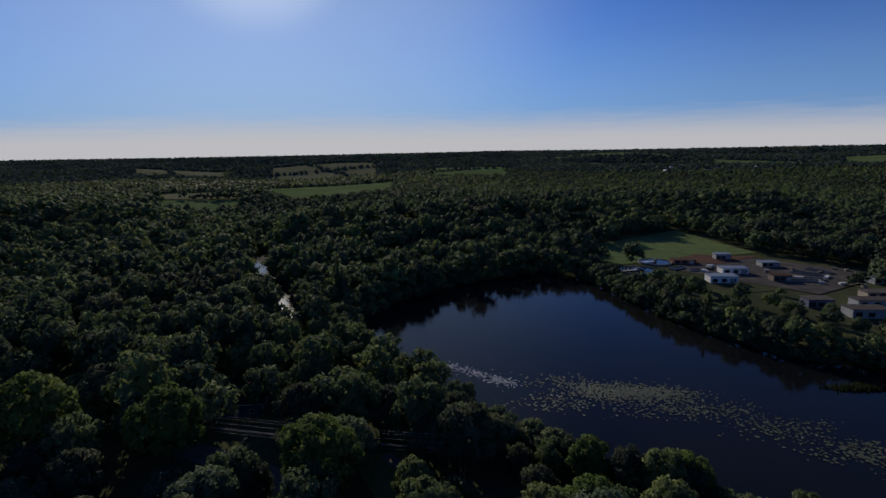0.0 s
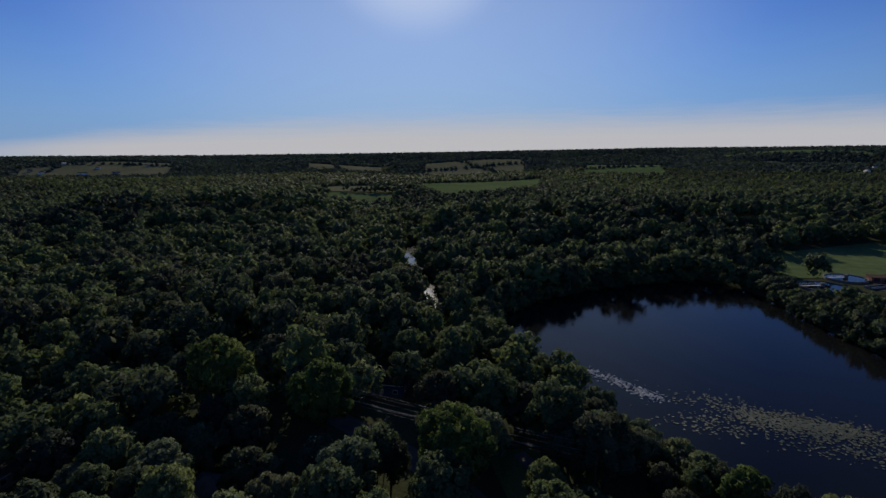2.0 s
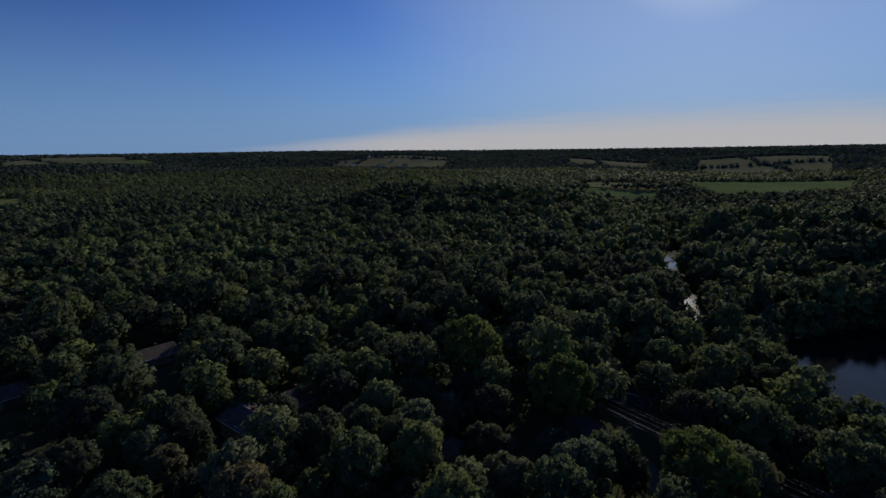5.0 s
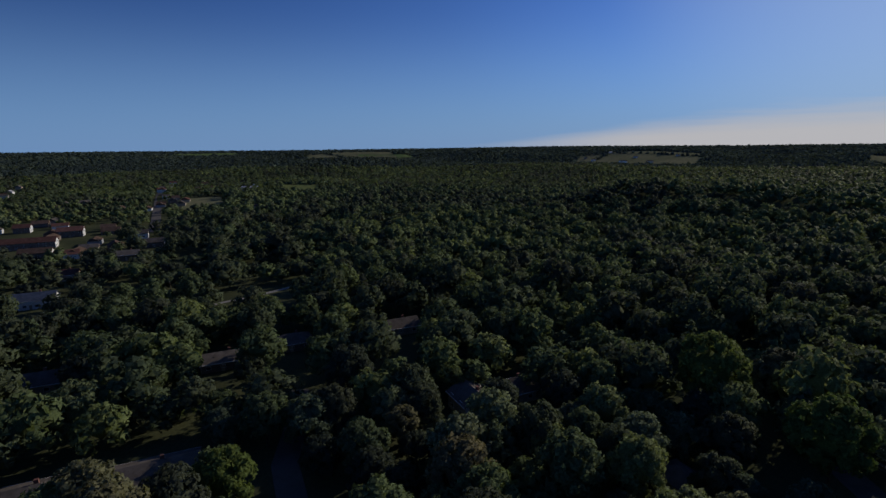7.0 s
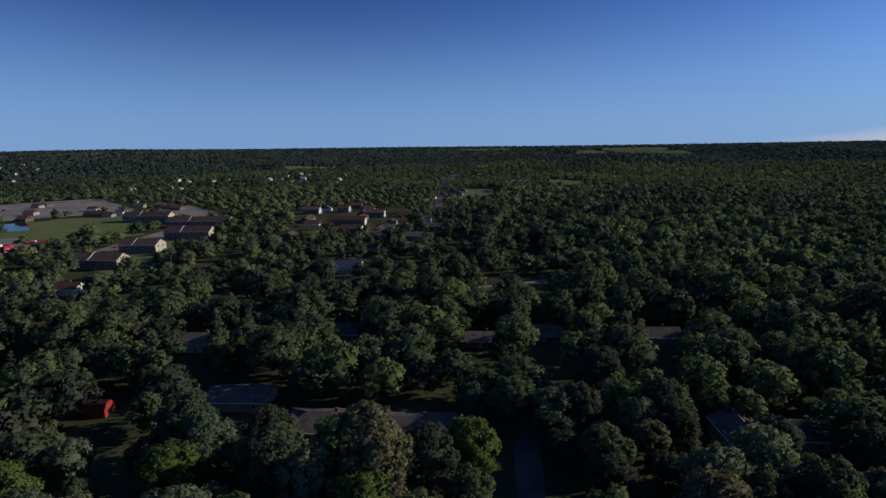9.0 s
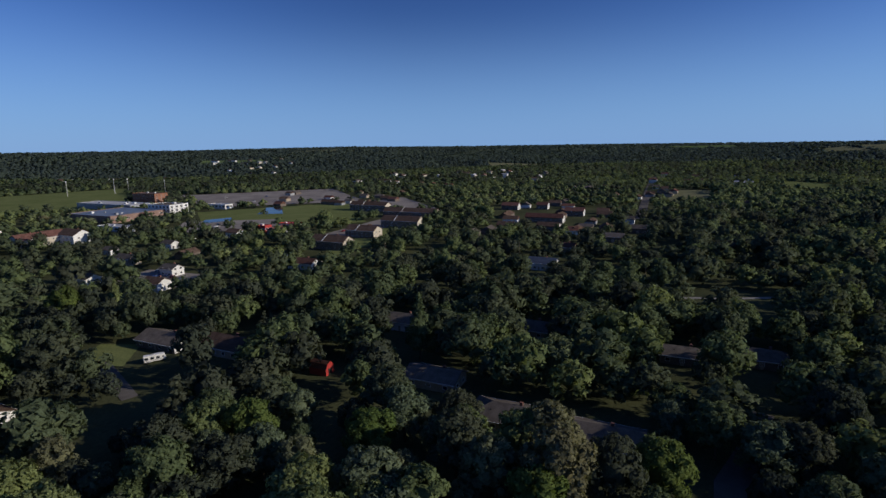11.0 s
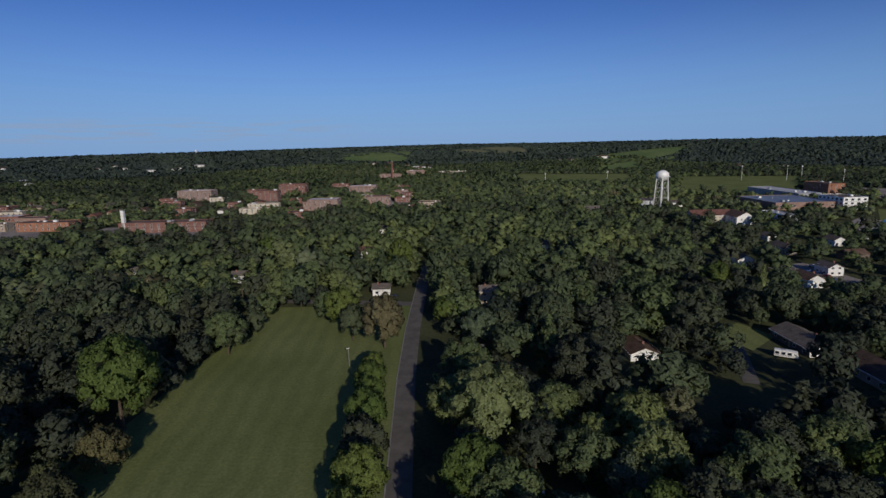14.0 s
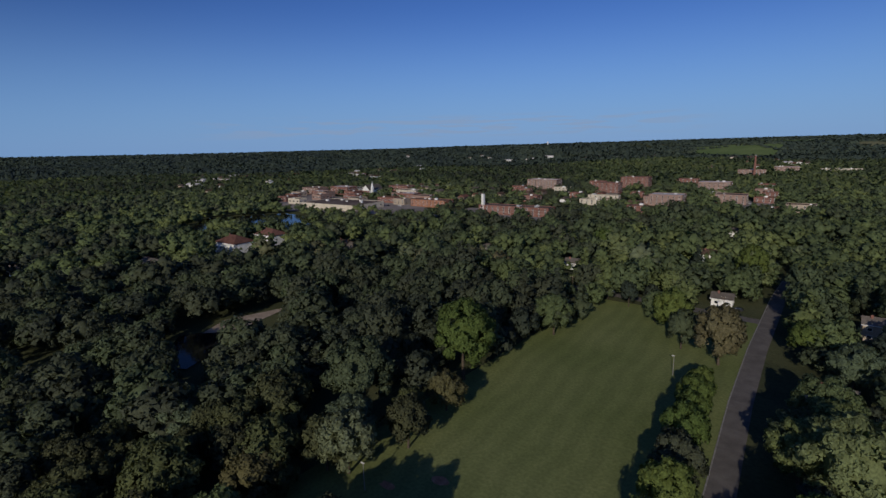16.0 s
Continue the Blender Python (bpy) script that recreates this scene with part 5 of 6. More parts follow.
for row in HOUSES:
    house(*row, detail=math.hypot(row[0], row[1]) < 420 and "garage" not in row[9])
for row in BLOCKS:
    block(*row)
for x, y, ln, dp, high in APARTMENTS:
    ob = house(x, y, ln, dp, high, "y", "gable", "brown", "umber", "two-storey apartment house with a cream gable and brown roof")
    bm = bmesh.new()
    for s in (-1, 1):
        v = [bm.verts.new((-ln * 0.14 + e, s * p, q)) for e in (0, 0.5) for p, q in ((0, high + dp * 0.26 + 0.5), (dp / 2 + 0.5, high + 0.2), (dp / 2 + 0.5, high - 0.3), (0, high + dp * 0.26))]
        for f in ((0, 1, 2, 3), (4, 5, 6, 7), (0, 1, 5, 4), (1, 2, 6, 5)):
            bm.faces.new([v[i] for i in f])
    part("fire_wall", bm, WALLS["white"], ob, "white parapet wall across the roof")

# lodge with a tall white gable
house(-203, -466, 34, 15, 6.0, "x", "gable", "cream", "rust", "long hall with a steep red-brown roof")
house(-222, -452, 20, 15, 6.5, "y", "gable", "white", "umber", "hall wing with a tall white gable")


def church(x, y):
    c = thing("church", x, y, float(land(x, y)), GRID, "white church with a steep gable and thin steeple", "church")
    bm = bmesh.new()
    add_box(bm, -7, 7, -14, 14, -0.5, 8)
    for s in (-14, 14):
        v = [bm.verts.new(p) for p in ((-7, s, 8), (7, s, 8), (0, s, 15))]
        bm.faces.new(v)
    part("wall", bm, WALLS["white"], c)
    bm = bmesh.new()
    prof = [(-7.6, 7.4), (0, 15), (7.6, 7.4), (7.6, 7.8), (0, 15.4), (-7.6, 7.8)]
    l, r = ([bm.verts.new((p, e, z)) for p, z in prof] for e in (-14.5, 14.5))
    for i in range(6):
        bm.faces.new((l[i], l[(i + 1) % 6], r[(i + 1) % 6], r[i]))
    for s in (l, r):
        bm.faces.new((s[0], s[1], s[4], s[5])), bm.faces.new((s[1], s[2], s[3], s[4]))
    part("roof", bm, ROOFS["slate"], c)
    bm = bmesh.new()
    add_box(bm, -10.9, -7.8, 8.7, 11.8, -0.5, 12.4)
    t = part("tower", bm, WALLS["white"], c)
    bm = bmesh.new()
    bmesh.ops.create_cone(bm, cap_ends=True, segments=8, radius1=1.7, radius2=0.05, depth=8, matrix=Matrix.Translation((-9.35, 10.25, 16.4)))
    part("spire", bm, WALLS["white"], t, "thin white spire")
    for i in range(4):
        for s, f in ((-7, 270), (7, 90)):
            set_window(c, WIN_TALL, s, -10 + i * 6, 4.2, f)
    set_window(c, WIN_TALL, 0, 14, 6.0, 180)
    return c


church(566, -530)


def tube_between(bm, a, b, ra, rb=None, sides=8):
    a, b = Vector(a), Vector(b)
    d = b - a
    m = Matrix.Translation((a + b) / 2) @ d.to_track_quat("Z", "Y").to_matrix().to_4x4()
    bmesh.ops.create_cone(bm, cap_ends=True, segments=sides, radius1=ra, radius2=ra if rb is None else rb, depth=d.length, matrix=m)


def water_tower(x, y):
    w = thing("water_tower", x, y, float(land(x, y)), 12, "white steel water tower on tall legs with a domed tank", "water tower")
    prof = [(0.3, 28.0), (2.5, 28.3), (4.6, 29.4), (6.0, 31.0), (6.6, 33.0), (6.6, 34.6), (6.1, 36.2), (4.9, 37.6), (3.0, 38.6), (1.2, 39.1), (0.02, 39.2)]
    n = 28
    v = [(r * math.cos(i / n * 2 * math.pi), r * math.sin(i / n * 2 * math.pi), z) for r, z in prof for i in range(n)]
    f = [(k * n + i, k * n + (i + 1) % n, (k + 1) * n + (i + 1) % n, (k + 1) * n + i) for k in range(len(prof) - 1) for i in range(n)]
    tank = part_mesh("tank", mesh_of("tank", v, f, STEEL_WHITE, smooth=True), w)
    bm = bmesh.new()
    for i in range(28):
        a, b = i / 28 * 2 * math.pi, (i + 1) / 28 * 2 * math.pi
        for rr, z in ((7.5, 32.0), (7.5, 33.1)):
            tube_between(bm, (rr * math.cos(a), rr * math.sin(a), z), (rr * math.cos(b), rr * math.sin(b), z), 0.07, sides=5)
        tube_between(bm, (7.5 * math.cos(a), 7.5 * math.sin(a), 32), (7.5 * math.cos(a), 7.5 * math.sin(a), 33.1), 0.05, sides=4)
    part("railing", bm, STEEL_WHITE, tank)
    bm = bmesh.new()
    inner, outer = [], []
    for i in range(28):
        a = i / 28 * 2 * math.pi
        inner.append(bm.verts.new((6.5 * math.cos(a), 6.5 * math.sin(a), 31.95))), outer.append(bm.verts.new((7.6 * math.cos(a), 7.6 * math.sin(a), 31.95)))
    for i in range(28):
        j = (i + 1) % 28
        bm.faces.new((inner[i], outer[i], outer[j], inner[j]))
    bmesh.ops.solidify(bm, geom=bm.faces[:], thickness=0.12)
    part("walkway", bm, STEEL_WHITE, tank)
    bm = bmesh.new()
    tube_between(bm, (0, 0, -0.5), (0, 0, 28.6), 0.95, sides=16)
    part("riser", bm, STEEL_WHITE, w, "thick central riser pipe")
    feet, tops = [], []
    for i in range(6):
        a = i / 6 * 2 * math.pi
        feet.append(Vector((8.6 * math.cos(a), 8.6 * math.sin(a), -0.4))), tops.append(Vector((6.3 * math.cos(a), 6.3 * math.sin(a), 32)))
        bm = bmesh.new()
        tube_between(bm, feet[-1], tops[-1], 0.42, 0.38, 10)
        part("leg", bm, STEEL_WHITE, w)
    for lev in (0.34, 0.66):
        for i in range(6):
            bm = bmesh.new()
            tube_between(bm, feet[i].lerp(tops[i], lev), feet[(i + 1) % 6].lerp(tops[(i + 1) % 6], lev), 0.16, sides=6)
            part("strut", bm, STEEL_WHITE, w)
    for lo, hi in ((0.02, 0.34), (0.34, 0.66), (0.66, 0.95)):
        for i in range(6):
            bm = bmesh.new()
            tube_between(bm, feet[i].lerp(tops[i], lo), feet[(i + 1) % 6].lerp(tops[(i + 1) % 6], hi), 0.06, sides=4)
            tube_between(bm, feet[(i + 1) % 6].lerp(tops[(i + 1) % 6], lo), feet[i].lerp(tops[i], hi), 0.06, sides=4)
            part("tie_rod", bm, STEEL_WHITE, w)
    return w


water_tower(*TOWER)
st = thing("smokestack", 169, -1092, float(land(169, -1092)), 0, "tall tapered red brick smokestack", "chimney")
bm = bmesh.new()
tube_between(bm, (0, 0, -1), (0, 0, 38), 2.2, 1.5, 18)
part("shaft", bm, WALLS["brick"], st)
bm = bmesh.new()
tube_between(bm, (0, 0, 37.2), (0, 0, 38.8), 1.8, 1.75, 18)
part("rim", bm, CONCRETE, st, "pale rim")
st = thing("tower", 305, -437, float(land(305, -437)), 0, "slender white school tower", "tower")
box_part("shaft", st, WALLS["white"], -1.3, 1.3, -1.3, 1.3, -0.5, 20)
box_part("cap", st, CONCRETE, -1.6, 1.6, -1.6, 1.6, 20, 20.6)


# ---- treatment works by the lake ----
def clarifier(x, y, rad):
    c = thing("clarifier", x, y, float(land(x, y)) + 0.2, 20, "round concrete settling tank with a walkway bridge", "tank", "settling tanks")
    bm = bmesh.new()
    n = 36
    rings = [(rad, -0.5), (rad, 1.1), (rad - 0.45, 1.1), (rad - 0.45, 0.3)]
    vs = [[bm.verts.new((r * math.cos(i / n * 6.28319), r * math.sin(i / n * 6.28319), z)) for i in range(n)] for r, z in rings]
    for p, q in zip(vs, vs[1:]):
        for i in range(n):
            bm.faces.new((p[i], p[(i + 1) % n], q[(i + 1) % n], q[i]))
    part("wall", bm, CONCRETE, c)
    bm = bmesh.new()
    bm.faces.new([bm.verts.new(((rad - 0.45) * math.cos(i / n * 6.28319), (rad - 0.45) * math.sin(i / n * 6.28319), 0.7)) for i in range(n)])
    part("water", bm, WATER, c, "dark water")
    bm = bmesh.new()
    add_box(bm, -rad, 0.8, -0.6, 0.6, 1.2, 1.35)
    for s in (-0.6, 0.6):
        add_box(bm, -rad, 0.8, s - 0.03, s + 0.03, 2.2, 2.28)
        for i in range(6):
            add_box(bm, -rad + i * rad / 5 - 0.04, -rad + i * rad / 5 + 0.04, s - 0.03, s + 0.03, 1.35, 2.2)
    part("bridge", bm, STEEL_WHITE, c)
    bm = bmesh.new()
    tube_between(bm, (0, 0, -0.4), (0, 0, 2.6), 1.1, sides=14)
    part("centre_column", bm, CONCRETE, c)
    return c


clarifier(114, 300, 11)
clarifier(133, 323, 10)
# grey walls on pale buildings here put their backlit shade into the colour
PLANT = [(149, 274, 17, 9, 5, "white", "steel", "white treatment building with a flat roof"), (166, 294, 17, 9, 4.5, "white", "steel", "white treatment building with pale roof"),
         (196, 310, 12, 8, 4, "grey", "steel", "pale control building with flat roof"), (180, 333, 11, 7, 5, "grey", "steel", "pale blower house with flat roof"), (181, 275, 11, 7, 4.5, "brown", "umber", "brown pump building with flat roof"), (168, 228, 13, 8, 5, "blue", "slate", "blue-grey workshop with dark roof"),
         (178, 213, 18, 9, 5, "grey", "slate", "grey machine shed with dark roof"), (192, 227, 19, 8, 4.5, "grey", "slate", "grey storage shed with dark roof"),
         (206, 241, 16, 8, 4, "tan", "slate", "brown storage shed with dark roof"), (230, 268, 14, 9, 4.5, "grey", "steel", "storage building with shade-grey walls and pale roof"), (150, 322, 16, 9, 3.5, "brick", "umber", "low brick pump house")]
for x, y, ln, dp, hh, wl_, rf, lab in PLANT:
    ln, dp, hh = ln * 0.84, dp * 0.84, hh * 0.74
    b = thing("building", x, y, float(land(x, y)), -4, lab, "building", "treatment works buildings")
    box_part("wall", b, WALLS[wl_], -ln / 2, ln / 2, -dp / 2, dp / 2, -0.5, hh)
    box_part("roof", b, ROOFS[rf], -ln / 2 - 0.3, ln / 2 + 0.3, -dp / 2 - 0.3, dp / 2 + 0.3, hh + 0.004, hh + 0.3)
    for i in range(3):
        set_window(b, WIN_DARK, -ln / 2 + (i + 0.5) * ln / 3, -dp / 2, 1.7, 0)
    box_part("door", b, WALLS["grey"], ln * 0.2, ln * 0.2 + 2.6, -dp / 2 - 0.05, -dp / 2 + 0.02, 0, 2.8, "roller door")
for i, (x, y, ln, dp) in enumerate([(140, 306, 12, 4), (148, 301, 10, 3.5), (192, 272, 16, 4), (197, 277, 16, 4), (205, 288, 16, 5), (216, 294, 14, 4)]):
    b = thing("basin", x, y, float(land(x, y)) + 0.3, 30 - i * 20, "open rectangular concrete basin with dark water", "basin", "open basins")
    bm = bmesh.new()
    for q in ((-ln / 2, ln / 2, -dp / 2, -dp / 2 + 0.35), (-ln / 2, ln / 2, dp / 2 - 0.35, dp / 2), (-ln / 2, -ln / 2 + 0.35, -dp / 2 + 0.35, dp / 2 - 0.35), (ln / 2 - 0.35, ln / 2, -dp / 2 + 0.35, dp / 2 - 0.35)):
        add_box(bm, *q, -0.6, 1.0)
    part("wall", bm, CONCRETE, b)
    box_part("water", b, WATER, -ln / 2 + 0.35, ln / 2 - 0.35, -dp / 2 + 0.35, dp / 2 - 0.35, -0.3, 0.5)


yard_dice = random.Random(17)
for k in range(26):                                     # pipes, crates and small sheds about the yard
    x, y = yard_dice.uniform(150, 236), yard_dice.uniform(256, 330)
    if any(math.hypot(x - q[0], y - q[1]) < 11 for q in PLANT) or y > 372 - 0.32 * x or y < 236 + 0.12 * (x - 150):
        continue
    b = thing("storage_bin", x, y, float(land(x, y)) + 0.35, yard_dice.uniform(0, 180), "pale weathered storage bin in the work yard", "bin", "yard clutter")
    w = yard_dice.uniform(1.0, 3.2)
    box_part("body", b, yard_dice.choice((CONCRETE, WALLS["grey"], WALLS["brown"], STEEL_WHITE)), -w, w, -0.9, 0.9, -0.2, yard_dice.uniform(0.8, 1.8))
    box_part("rim", b, DARK_METAL, -w - 0.05, w + 0.05, -0.95, -0.8, 0.5, 0.7)


# ---- lily pads and reeds on the lake ----
def lilies():
    r = np.random.default_rng(11)
    line = [(36, 159), (33, 144), (48, 153), (56, 150), (66, 149), (62, 140), (78, 138), (90, 128), (102, 117), (116, 108), (130, 100)]
    weight = [0.5, 0.7, 1.6, 3.0, 2.2, 0.9, 0.8, 1.0, 1.5, 2.0, 2.0]
    v, f = [], []
    for (cx, cy), w in zip(line, weight):
        for k in range(int(230 * w)):
            px, py = cx + r.normal() * 6.8, cy + r.normal() * 2.9
            if not inside(np.array([px]), np.array([py]), LAKE)[0]:
                continue
            s, a0, n = r.uniform(0.15, 0.46), r.uniform(0, 6.3), len(v)
            for i in range(7):
                a = a0 + i * 0.87
                v.append((px + s * math.cos(a) * r.uniform(0.8, 1.2), py + s * math.sin(a) * r.uniform(0.8, 1.2), LAKE_Z + 0.05 + r.uniform(0, 0.12)))
            f.append(tuple(range(n, n + 7)))
    return tagged(new("lily_pads", mesh_of("lily_pads", v, f, LILY)), "yellow-green floating lily pads in loose mats", "water plants", kind="stuff")


lilies()
glint_dice = np.random.default_rng(12)
v, f = [], []
for k in range(420):                                   # white specks modelled for the glints in the shallows by the near shore
    s = glint_dice.random() ** 0.8
    px, py = 0 + 22 * s + glint_dice.normal() * 1.6, 174 - 17 * s + glint_dice.normal() * 1.6
    n, w = len(v), glint_dice.uniform(0.14, 0.46)
    v += [(px + w * math.cos(i * 1.05), py + w * math.sin(i * 1.05), LAKE_Z + 0.08) for i in range(6)] + [(px, py, LAKE_Z + 0.3)]
    f += [(n + i, n + (i + 1) % 6, n + 6) for i in range(6)]
tagged(new("glint_specks", mesh_of("glint_specks", v, f, GLINT)), "white specks modelled for glints in the shallows", "water plants", kind="stuff")
rx, ry = np.random.default_rng(5).normal(size=(2, 1500))
rx, ry = 129.5 + rx * 4.6, 151.6 + ry * 1.0
blade = [(np.array([(-0.25, 0, 0), (0.25, 0, 0), (0.05, 0.1, 1.5)]), np.array([[0, 1, 2]]), np.array([[0, -0.3, 1.0]] * 3)), (np.array([(0, -0.25, 0), (0, 0.25, 0), (0.1, 0, 1.3)]), np.array([[0, 1, 2]]), np.array([[-0.3, 0, 1.0]] * 3))]
rs = np.ones(len(rx))
reeds = woods("reeds", rx, ry, rs * 1.6, rs, blade, LEAF_REED, "low green reed islet in the lake")
reeds.location.z = 3.6


# ---- wires, poles and lamps ----
def utility_pole(x, y, high, turn, label="weathered wooden utility pole with a crossarm"):
    p = thing("utility_pole", x, y, float(land(x, y)), turn, label, "pole", "utility poles")
    bm = bmesh.new()
    tube_between(bm, (0, 0, -1), (0, 0, high), 0.17, 0.11, 8)
    part("post", bm, WOOD, p)
    box_part("crossarm", p, WOOD, -1.2, 1.2, -0.06, 0.06, high - 0.75, high - 0.6)
    for i in range(4):
        bm = bmesh.new()
        tube_between(bm, (-1.05 + i * 0.7, 0, high - 0.6), (-1.05 + i * 0.7, 0, high - 0.42), 0.05, sides=6)
        part("insulator", bm, TRIM, p)
    return p


def wire(a, b, sag, label):
    cu = bpy.data.curves.new("wire", "CURVE")
    cu.dimensions, cu.bevel_depth, cu.bevel_resolution = "3D", 0.018, 1
    sp = cu.splines.new("POLY")
    sp.points.add(16)
    for i, q in enumerate(sp.points):
        s = i / 16
        q.co = (a[0] + (b[0] - a[0]) * s, a[1] + (b[1] - a[1]) * s, a[2] + (b[2] - a[2]) * s - sag * 4 * s * (1 - s), 1)
    cu.materials.append(WIRE)
    return tagged(new("wire", cu), label, "wire", "overhead wires")


WIRE = surface("weathered wire", (0.24, 0.24, 0.245), (0.34, 0.335, 0.33), 2.0, 9.0, 0.6, bump=0)
P0, P1 = (-68, 115.5), (3, 101.5)
utility_pole(*P0, 11.5, 78)
utility_pole(*P1, 11.5, 78)
utility_pole(-45.3, 108.5, 7.5, 78, "short wooden pole beside the lane")
for dz, off in ((11.4, 0), (10.2, -1.0), (10.2, 0.9), (8.6, -0.4), (8.2, 0.0), (7.8, 0.3), (7.4, -0.2)):
    wire((P0[0] + off * 0.2, P0[1] + off, dz), (P1[0] + off * 0.2, P1[1] + off, dz), 0.55, "thin overhead power line between wooden poles")
for x, y, h in ((41, -224, 9), (102, -217, 10), (-60, -262, 10), (-232, -250, 10), (-272, -190, 10), (-300, -110, 11), (-262, -32, 11), (-90, -330, 10)):
    utility_pole(x, y, h, 20)


def light_mast(x, y, high, group, label):
    p = thing("light_mast", x, y, float(land(x, y)), 40, label, "light mast", group)
    bm = bmesh.new()
    tube_between(bm, (0, 0, -0.5), (0, 0, high), 0.3, 0.16, 8)
    part("post", bm, STEEL_WHITE, p)
    for i in range(2):
        box_part("lamp_bank", p, STEEL_WHITE, -1.8, 1.8, -0.2, 0.2, high - 0.6 - i * 1.1, high - i * 1.1)
    return p


for x, y, h in ((-435, -889, 24), (-488, -857, 24), (-500, -840, 24), (-526, -786, 24), (-120, -900, 20), (-230, -930, 20)):
    light_mast(x, y, h, "sports ground masts", "tall pale floodlight mast on the sports ground")


def park_lamp(x, y):
    p = thing("lamp_post", x, y, float(land(x, y)), 0, "thin grey lamp post on the lawn", "lamp post", "park lamp posts")
    bm = bmesh.new()
    tube_between(bm, (0, 0, -0.4), (0, 0, 6.2), 0.12, 0.07, 8)
    part("post", bm, CONCRETE, p)
    box_part("head", p, STEEL_WHITE, -0.25, 0.6, -0.14, 0.14, 6.2, 6.36)
    return p


park_lamp(75, -64), park_lamp(41, -158)
for x, y, s in ((64.7, -76, 2.2), (72.4, -68, 2.0), (60, -70, 0.7)):
    r = random.Random(int(x))
    poly = [(x + s * r.uniform(0.7, 1.2) * math.cos(i * 0.7), y + s * 0.6 * r.uniform(0.7, 1.2) * math.sin(i * 0.7)) for i in range(9)]
    flat_sheet("bare_patch", poly, float(land(x, y)) + 0.12, BARE, "bare reddish dirt patch in the lawn", "dirt")


# ---- vehicles and small things ----
def wheel(parent, x, y, r):
    bm = bmesh.new()
    bmesh.ops.create_cone(bm, cap_ends=True, segments=12, radius1=r, radius2=r, depth=0.22, matrix=Matrix.Translation((x, y, r)) @ Matrix.Rotation(radians(90), 4, "X"))
    return part("wheel", bm, DARK_METAL, parent)


PAINTS = {n: surface(n + " car paint", c, tuple(k * 1.15 for k in c), 0.5, 5.0, 0.3, 0.1, bump=0) for n, c in
          (("white", (0.7, 0.7, 0.69)), ("silver", (0.4, 0.41, 0.42)), ("black", (0.02, 0.02, 0.022)), ("red", (0.35, 0.02, 0.02)), ("blue", (0.04, 0.08, 0.2)))}


def car(x, y, turn, paint):
    c = thing("car", x, y, float(land(x, y)) + 0.32, turn, paint + " car parked on worn asphalt", "car", "parked cars")
    prof = [(-2.2, 0.35), (2.2, 0.35), (2.25, 0.75), (1.3, 0.95), (-1.9, 0.98), (-2.25, 0.8)]
    bm = bmesh.new()
    l, r = ([bm.verts.new((px, s, pz)) for px, pz in prof] for s in (-0.88, 0.88))
    for i in range(6):
        bm.faces.new((l[i], l[(i + 1) % 6], r[(i + 1) % 6], r[i]))
    bm.faces.new(l[::-1]), bm.faces.new(r)
    bmesh.ops.bevel(bm, geom=bm.edges[:], offset=0.06, segments=1, affect="EDGES")
    part("body", bm, PAINTS[paint], c)
    bm = bmesh.new()
    lo = [bm.verts.new(p) for p in ((-1.75, -0.8, 0.97), (1.0, -0.8, 0.97), (1.0, 0.8, 0.97), (-1.75, 0.8, 0.97))]
    hi = [bm.verts.new(p) for p in ((-1.3, -0.66, 1.4), (0.35, -0.66, 1.4), (0.35, 0.66, 1.4), (-1.3, 0.66, 1.4))]
    for i in range(4):
        bm.faces.new((lo[i], lo[(i + 1) % 4], hi[(i + 1) % 4], hi[i]))
    part("cabin_glass", bm, GLASS, c)
    box_part("roof", c, PAINTS[paint], -1.32, 0.37, -0.68, 0.68, 1.4, 1.45)
    for wx in (-1.35, 1.35):
        for wy in (-0.8, 0.8):
            wheel(c, wx, wy, 0.33)
    return c


CARS = [(-300, -272), (-306, -276), (-312, -279), (-345, -283), (-352, -284), (-359, -285), (-405, -284), (-412, -286), (-330, -420), (-320, -410), (-345, -390),
        (-560, -600), (-548, -560), (-520, -640), (-590, -590), (-500, -560), (455, -440), (470, -446), (440, -436), (500, -450), (520, -452), (425, -440),
        (38, -236), (2, -176), (280, -424), (290, -426), (300, -428), (262, -424), (92, -610), (96, -624), (100, -640), (90, -232), (-176, -262), (-178, -268), (-180, -275), (-176, -280), (-184, -290), (-282, -352), (-284, -360), (-268, -372)]
rc = random.Random(3)
for x, y in CARS:
    car(x, y, GRID + rc.choice((0, 90)) if abs(x) > 60 else GRID, rc.choice(("white", "white", "silver", "black", "red", "blue")))


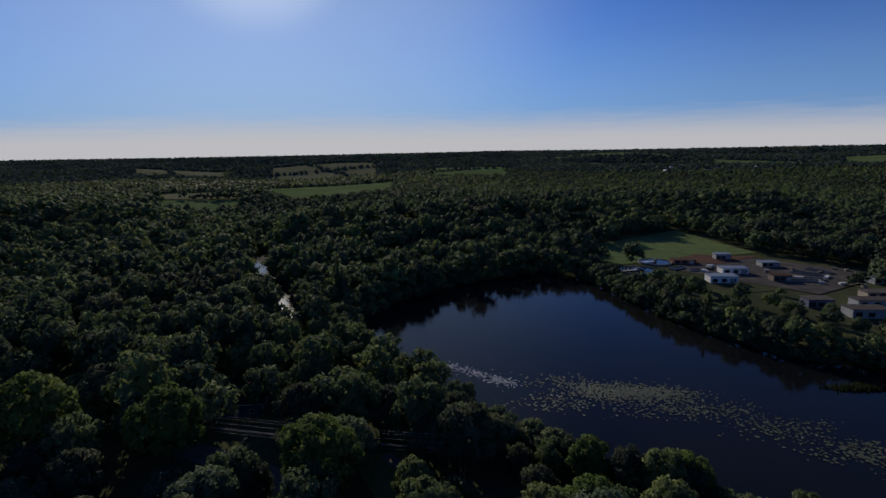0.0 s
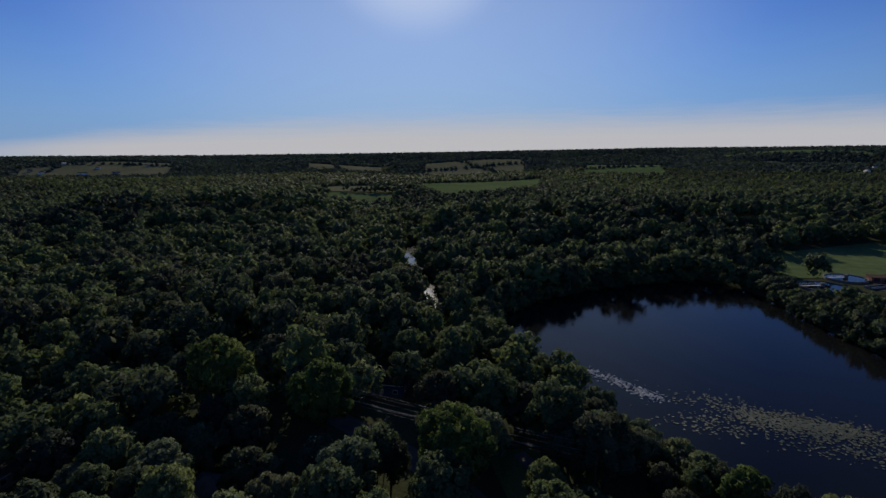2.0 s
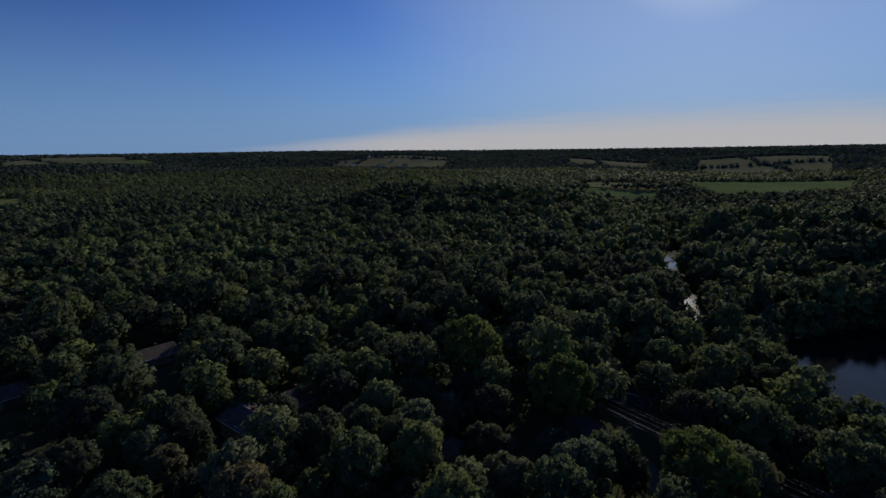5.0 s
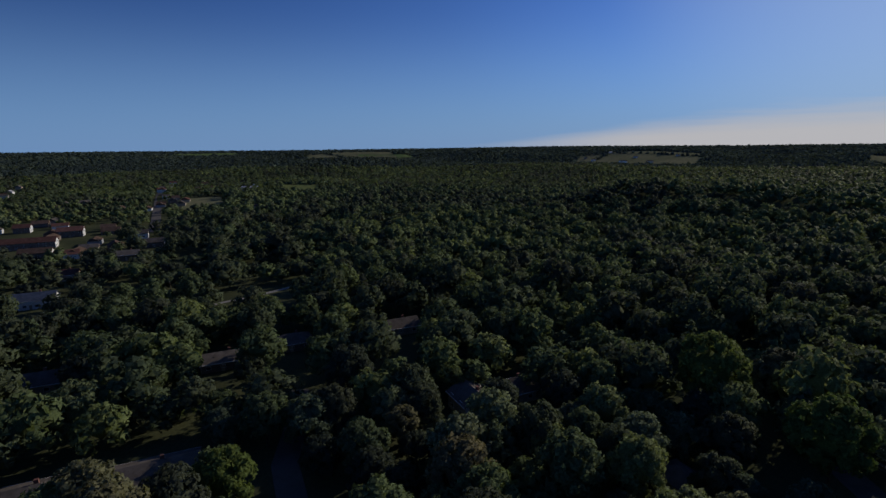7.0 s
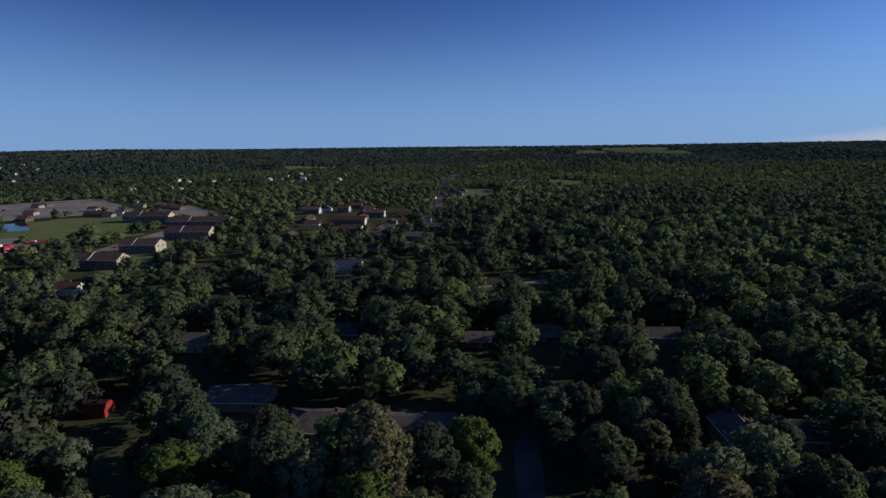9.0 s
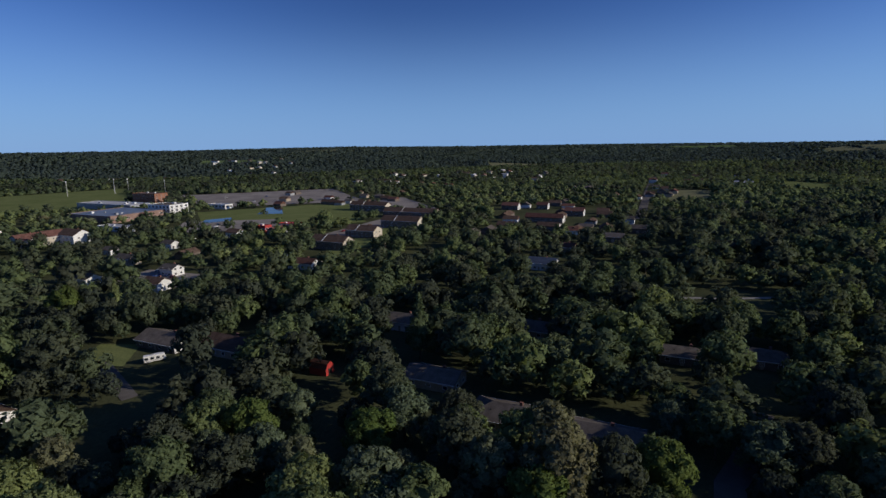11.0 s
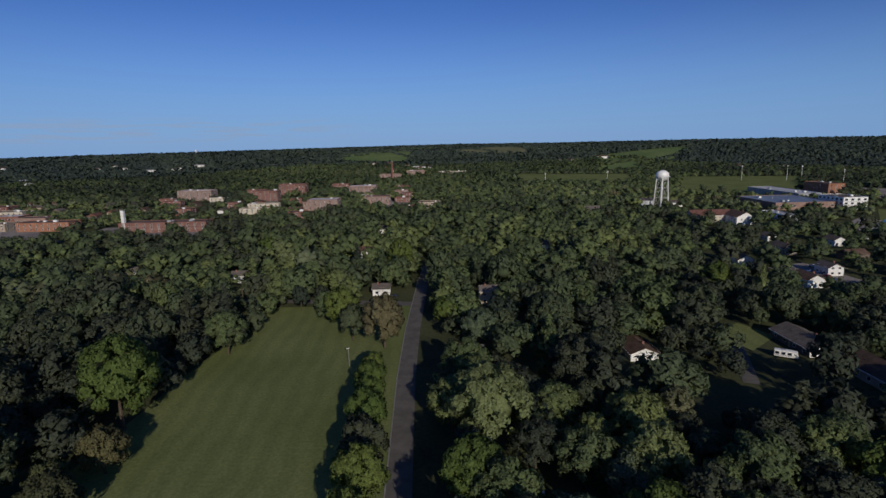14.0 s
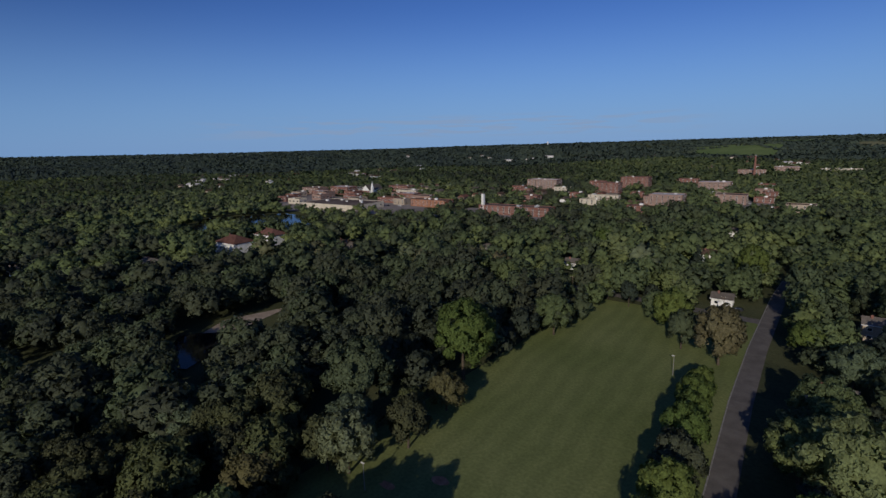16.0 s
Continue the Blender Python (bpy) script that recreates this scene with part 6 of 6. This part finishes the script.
def camper(x, y, turn):
    c = thing("camper_van", x, y, float(land(x, y)) + 0.1, turn, "white motorhome with dark windows in a driveway", "motorhome")
    bm = bmesh.new()
    add_box(bm, -3.8, 2.6, -1.15, 1.15, 0.55, 3.0)
    bmesh.ops.bevel(bm, geom=bm.edges[:], offset=0.15, segments=2, affect="EDGES")
    part("body", bm, STEEL_WHITE, c)
    bm = bmesh.new()
    add_box(bm, 2.4, 4.0, -1.0, 1.0, 0.55, 1.7)
    add_box(bm, 2.4, 3.7, -1.1, 1.1, 2.15, 2.95)
    bmesh.ops.bevel(bm, geom=bm.edges[:], offset=0.12, segments=2, affect="EDGES")
    part("cab", bm, STEEL_WHITE, c)
    box_part("windscreen", c, GLASS, 2.55, 3.3, -0.95, 0.95, 1.66, 2.16)
    for s, f in ((-1.15, 0), (1.15, 180)):
        for i in range(3):
            set_window(c, WIN_HOUSE, -2.8 + i * 2.0, s, 1.95, f)
        box_part("stripe", c, WALLS["blue"], -3.7, 2.5, s - 0.02, s + 0.02, 1.05, 1.18, "dark stripe")
    box_part("roof_unit", c, WALLS["grey"], -1.2, -0.2, -0.4, 0.4, 3.0, 3.3)
    for wx in (-2.4, 2.9):
        for wy in (-1.0, 1.0):
            wheel(c, wx, wy, 0.42)
    return c


camper(-100, -166, 152).scale = (0.86, 0.86, 0.86)
shed = thing("shed", -118.5, -109, float(land(-118.5, -109)), GRID + 90, "bright red barn-style garden shed", "shed")
bm = bmesh.new()
prof = [(-2.0, -0.3), (2.0, -0.3), (2.0, 2.4), (1.2, 3.7), (0, 4.3), (-1.2, 3.7), (-2.0, 2.4)]
l, r = ([bm.verts.new((e, p, z)) for p, z in prof] for e in (-3.2, 3.2))
for i in range(7):
    bm.faces.new((l[i], l[(i + 1) % 7], r[(i + 1) % 7], r[i]))
bm.faces.new(l[::-1]), bm.faces.new(r)
part("wall", bm, WALLS["red"], shed)
bm = bmesh.new()
prof = [(-2.25, 2.3), (-1.25, 3.75), (0, 4.4), (1.25, 3.75), (2.25, 2.3)]
l, r = ([bm.verts.new((e, p, z)) for p, z in prof] for e in (-3.4, 3.4))
for i in range(4):
    bm.faces.new((l[i], l[i + 1], r[i + 1], r[i]))
bmesh.ops.solidify(bm, geom=bm.faces[:], thickness=-0.12)
part("roof", bm, ROOFS["rust"], shed)
box_part("door", shed, DARK_METAL, 3.2, 3.26, -0.8, 0.8, 0, 2.1, "dark shed door")

# far water tower on the ridge
fx, fy = compass(208.1, 4300)
fw = thing("water_tower", fx, fy, float(land(fx, fy)), 0, "small distant white water tower on the ridge", "water tower")
bm = bmesh.new()
tube_between(bm, (0, 0, -2), (0, 0, 27), 4, 3, 10)
part("column", bm, STEEL_WHITE, fw)
bm = bmesh.new()
bmesh.ops.create_uvsphere(bm, u_segments=16, v_segments=10, radius=7, matrix=Matrix.Translation((0, 0, 30)))
part("tank", bm, STEEL_WHITE, fw)

# far settlements: white and pale houses and sheds among the trees
rf = random.Random(22)
for fx, fy, ln, turn in FAR_HOUSES:
    hh = thing("house", fx, fy, float(land(fx, fy)), turn, "small house with a shallow gable roof among town trees" if math.hypot(fx, fy) < 950 else "small pale house in a distant settlement", "house", "distant houses")
    near_town = math.hypot(fx, fy) < 950
    a, b, z = ln / 2, rf.uniform(4, 5.5), rf.uniform(2.8, 3.8) if near_town else rf.uniform(4.5, 6.5)
    # town walls are mostly dark to hold their shaded-side tone
    box_part("wall", hh, WALLS[rf.choice(("brown", "tan", "white", "brown", "grey") if near_town else ("white", "white", "white", "cream", "tan"))], -a, a, -b, b, -2, z)
    bm = bmesh.new()
    prof = [(-b - 0.4, z), (b + 0.4, z), (0, z + b * 0.55)]
    l, r = ([bm.verts.new((e, p, q + 0.02)) for p, q in prof] for e in (-a - 0.4, a + 0.4))
    for k in range(3):
        bm.faces.new((l[k], l[(k + 1) % 3], r[(k + 1) % 3], r[k]))
    bm.faces.new(l[::-1]), bm.faces.new(r)
    part("roof", bm, ROOFS[rf.choice(("slate", "umber", "rust", "umber" if near_town else "membrane"))], hh)
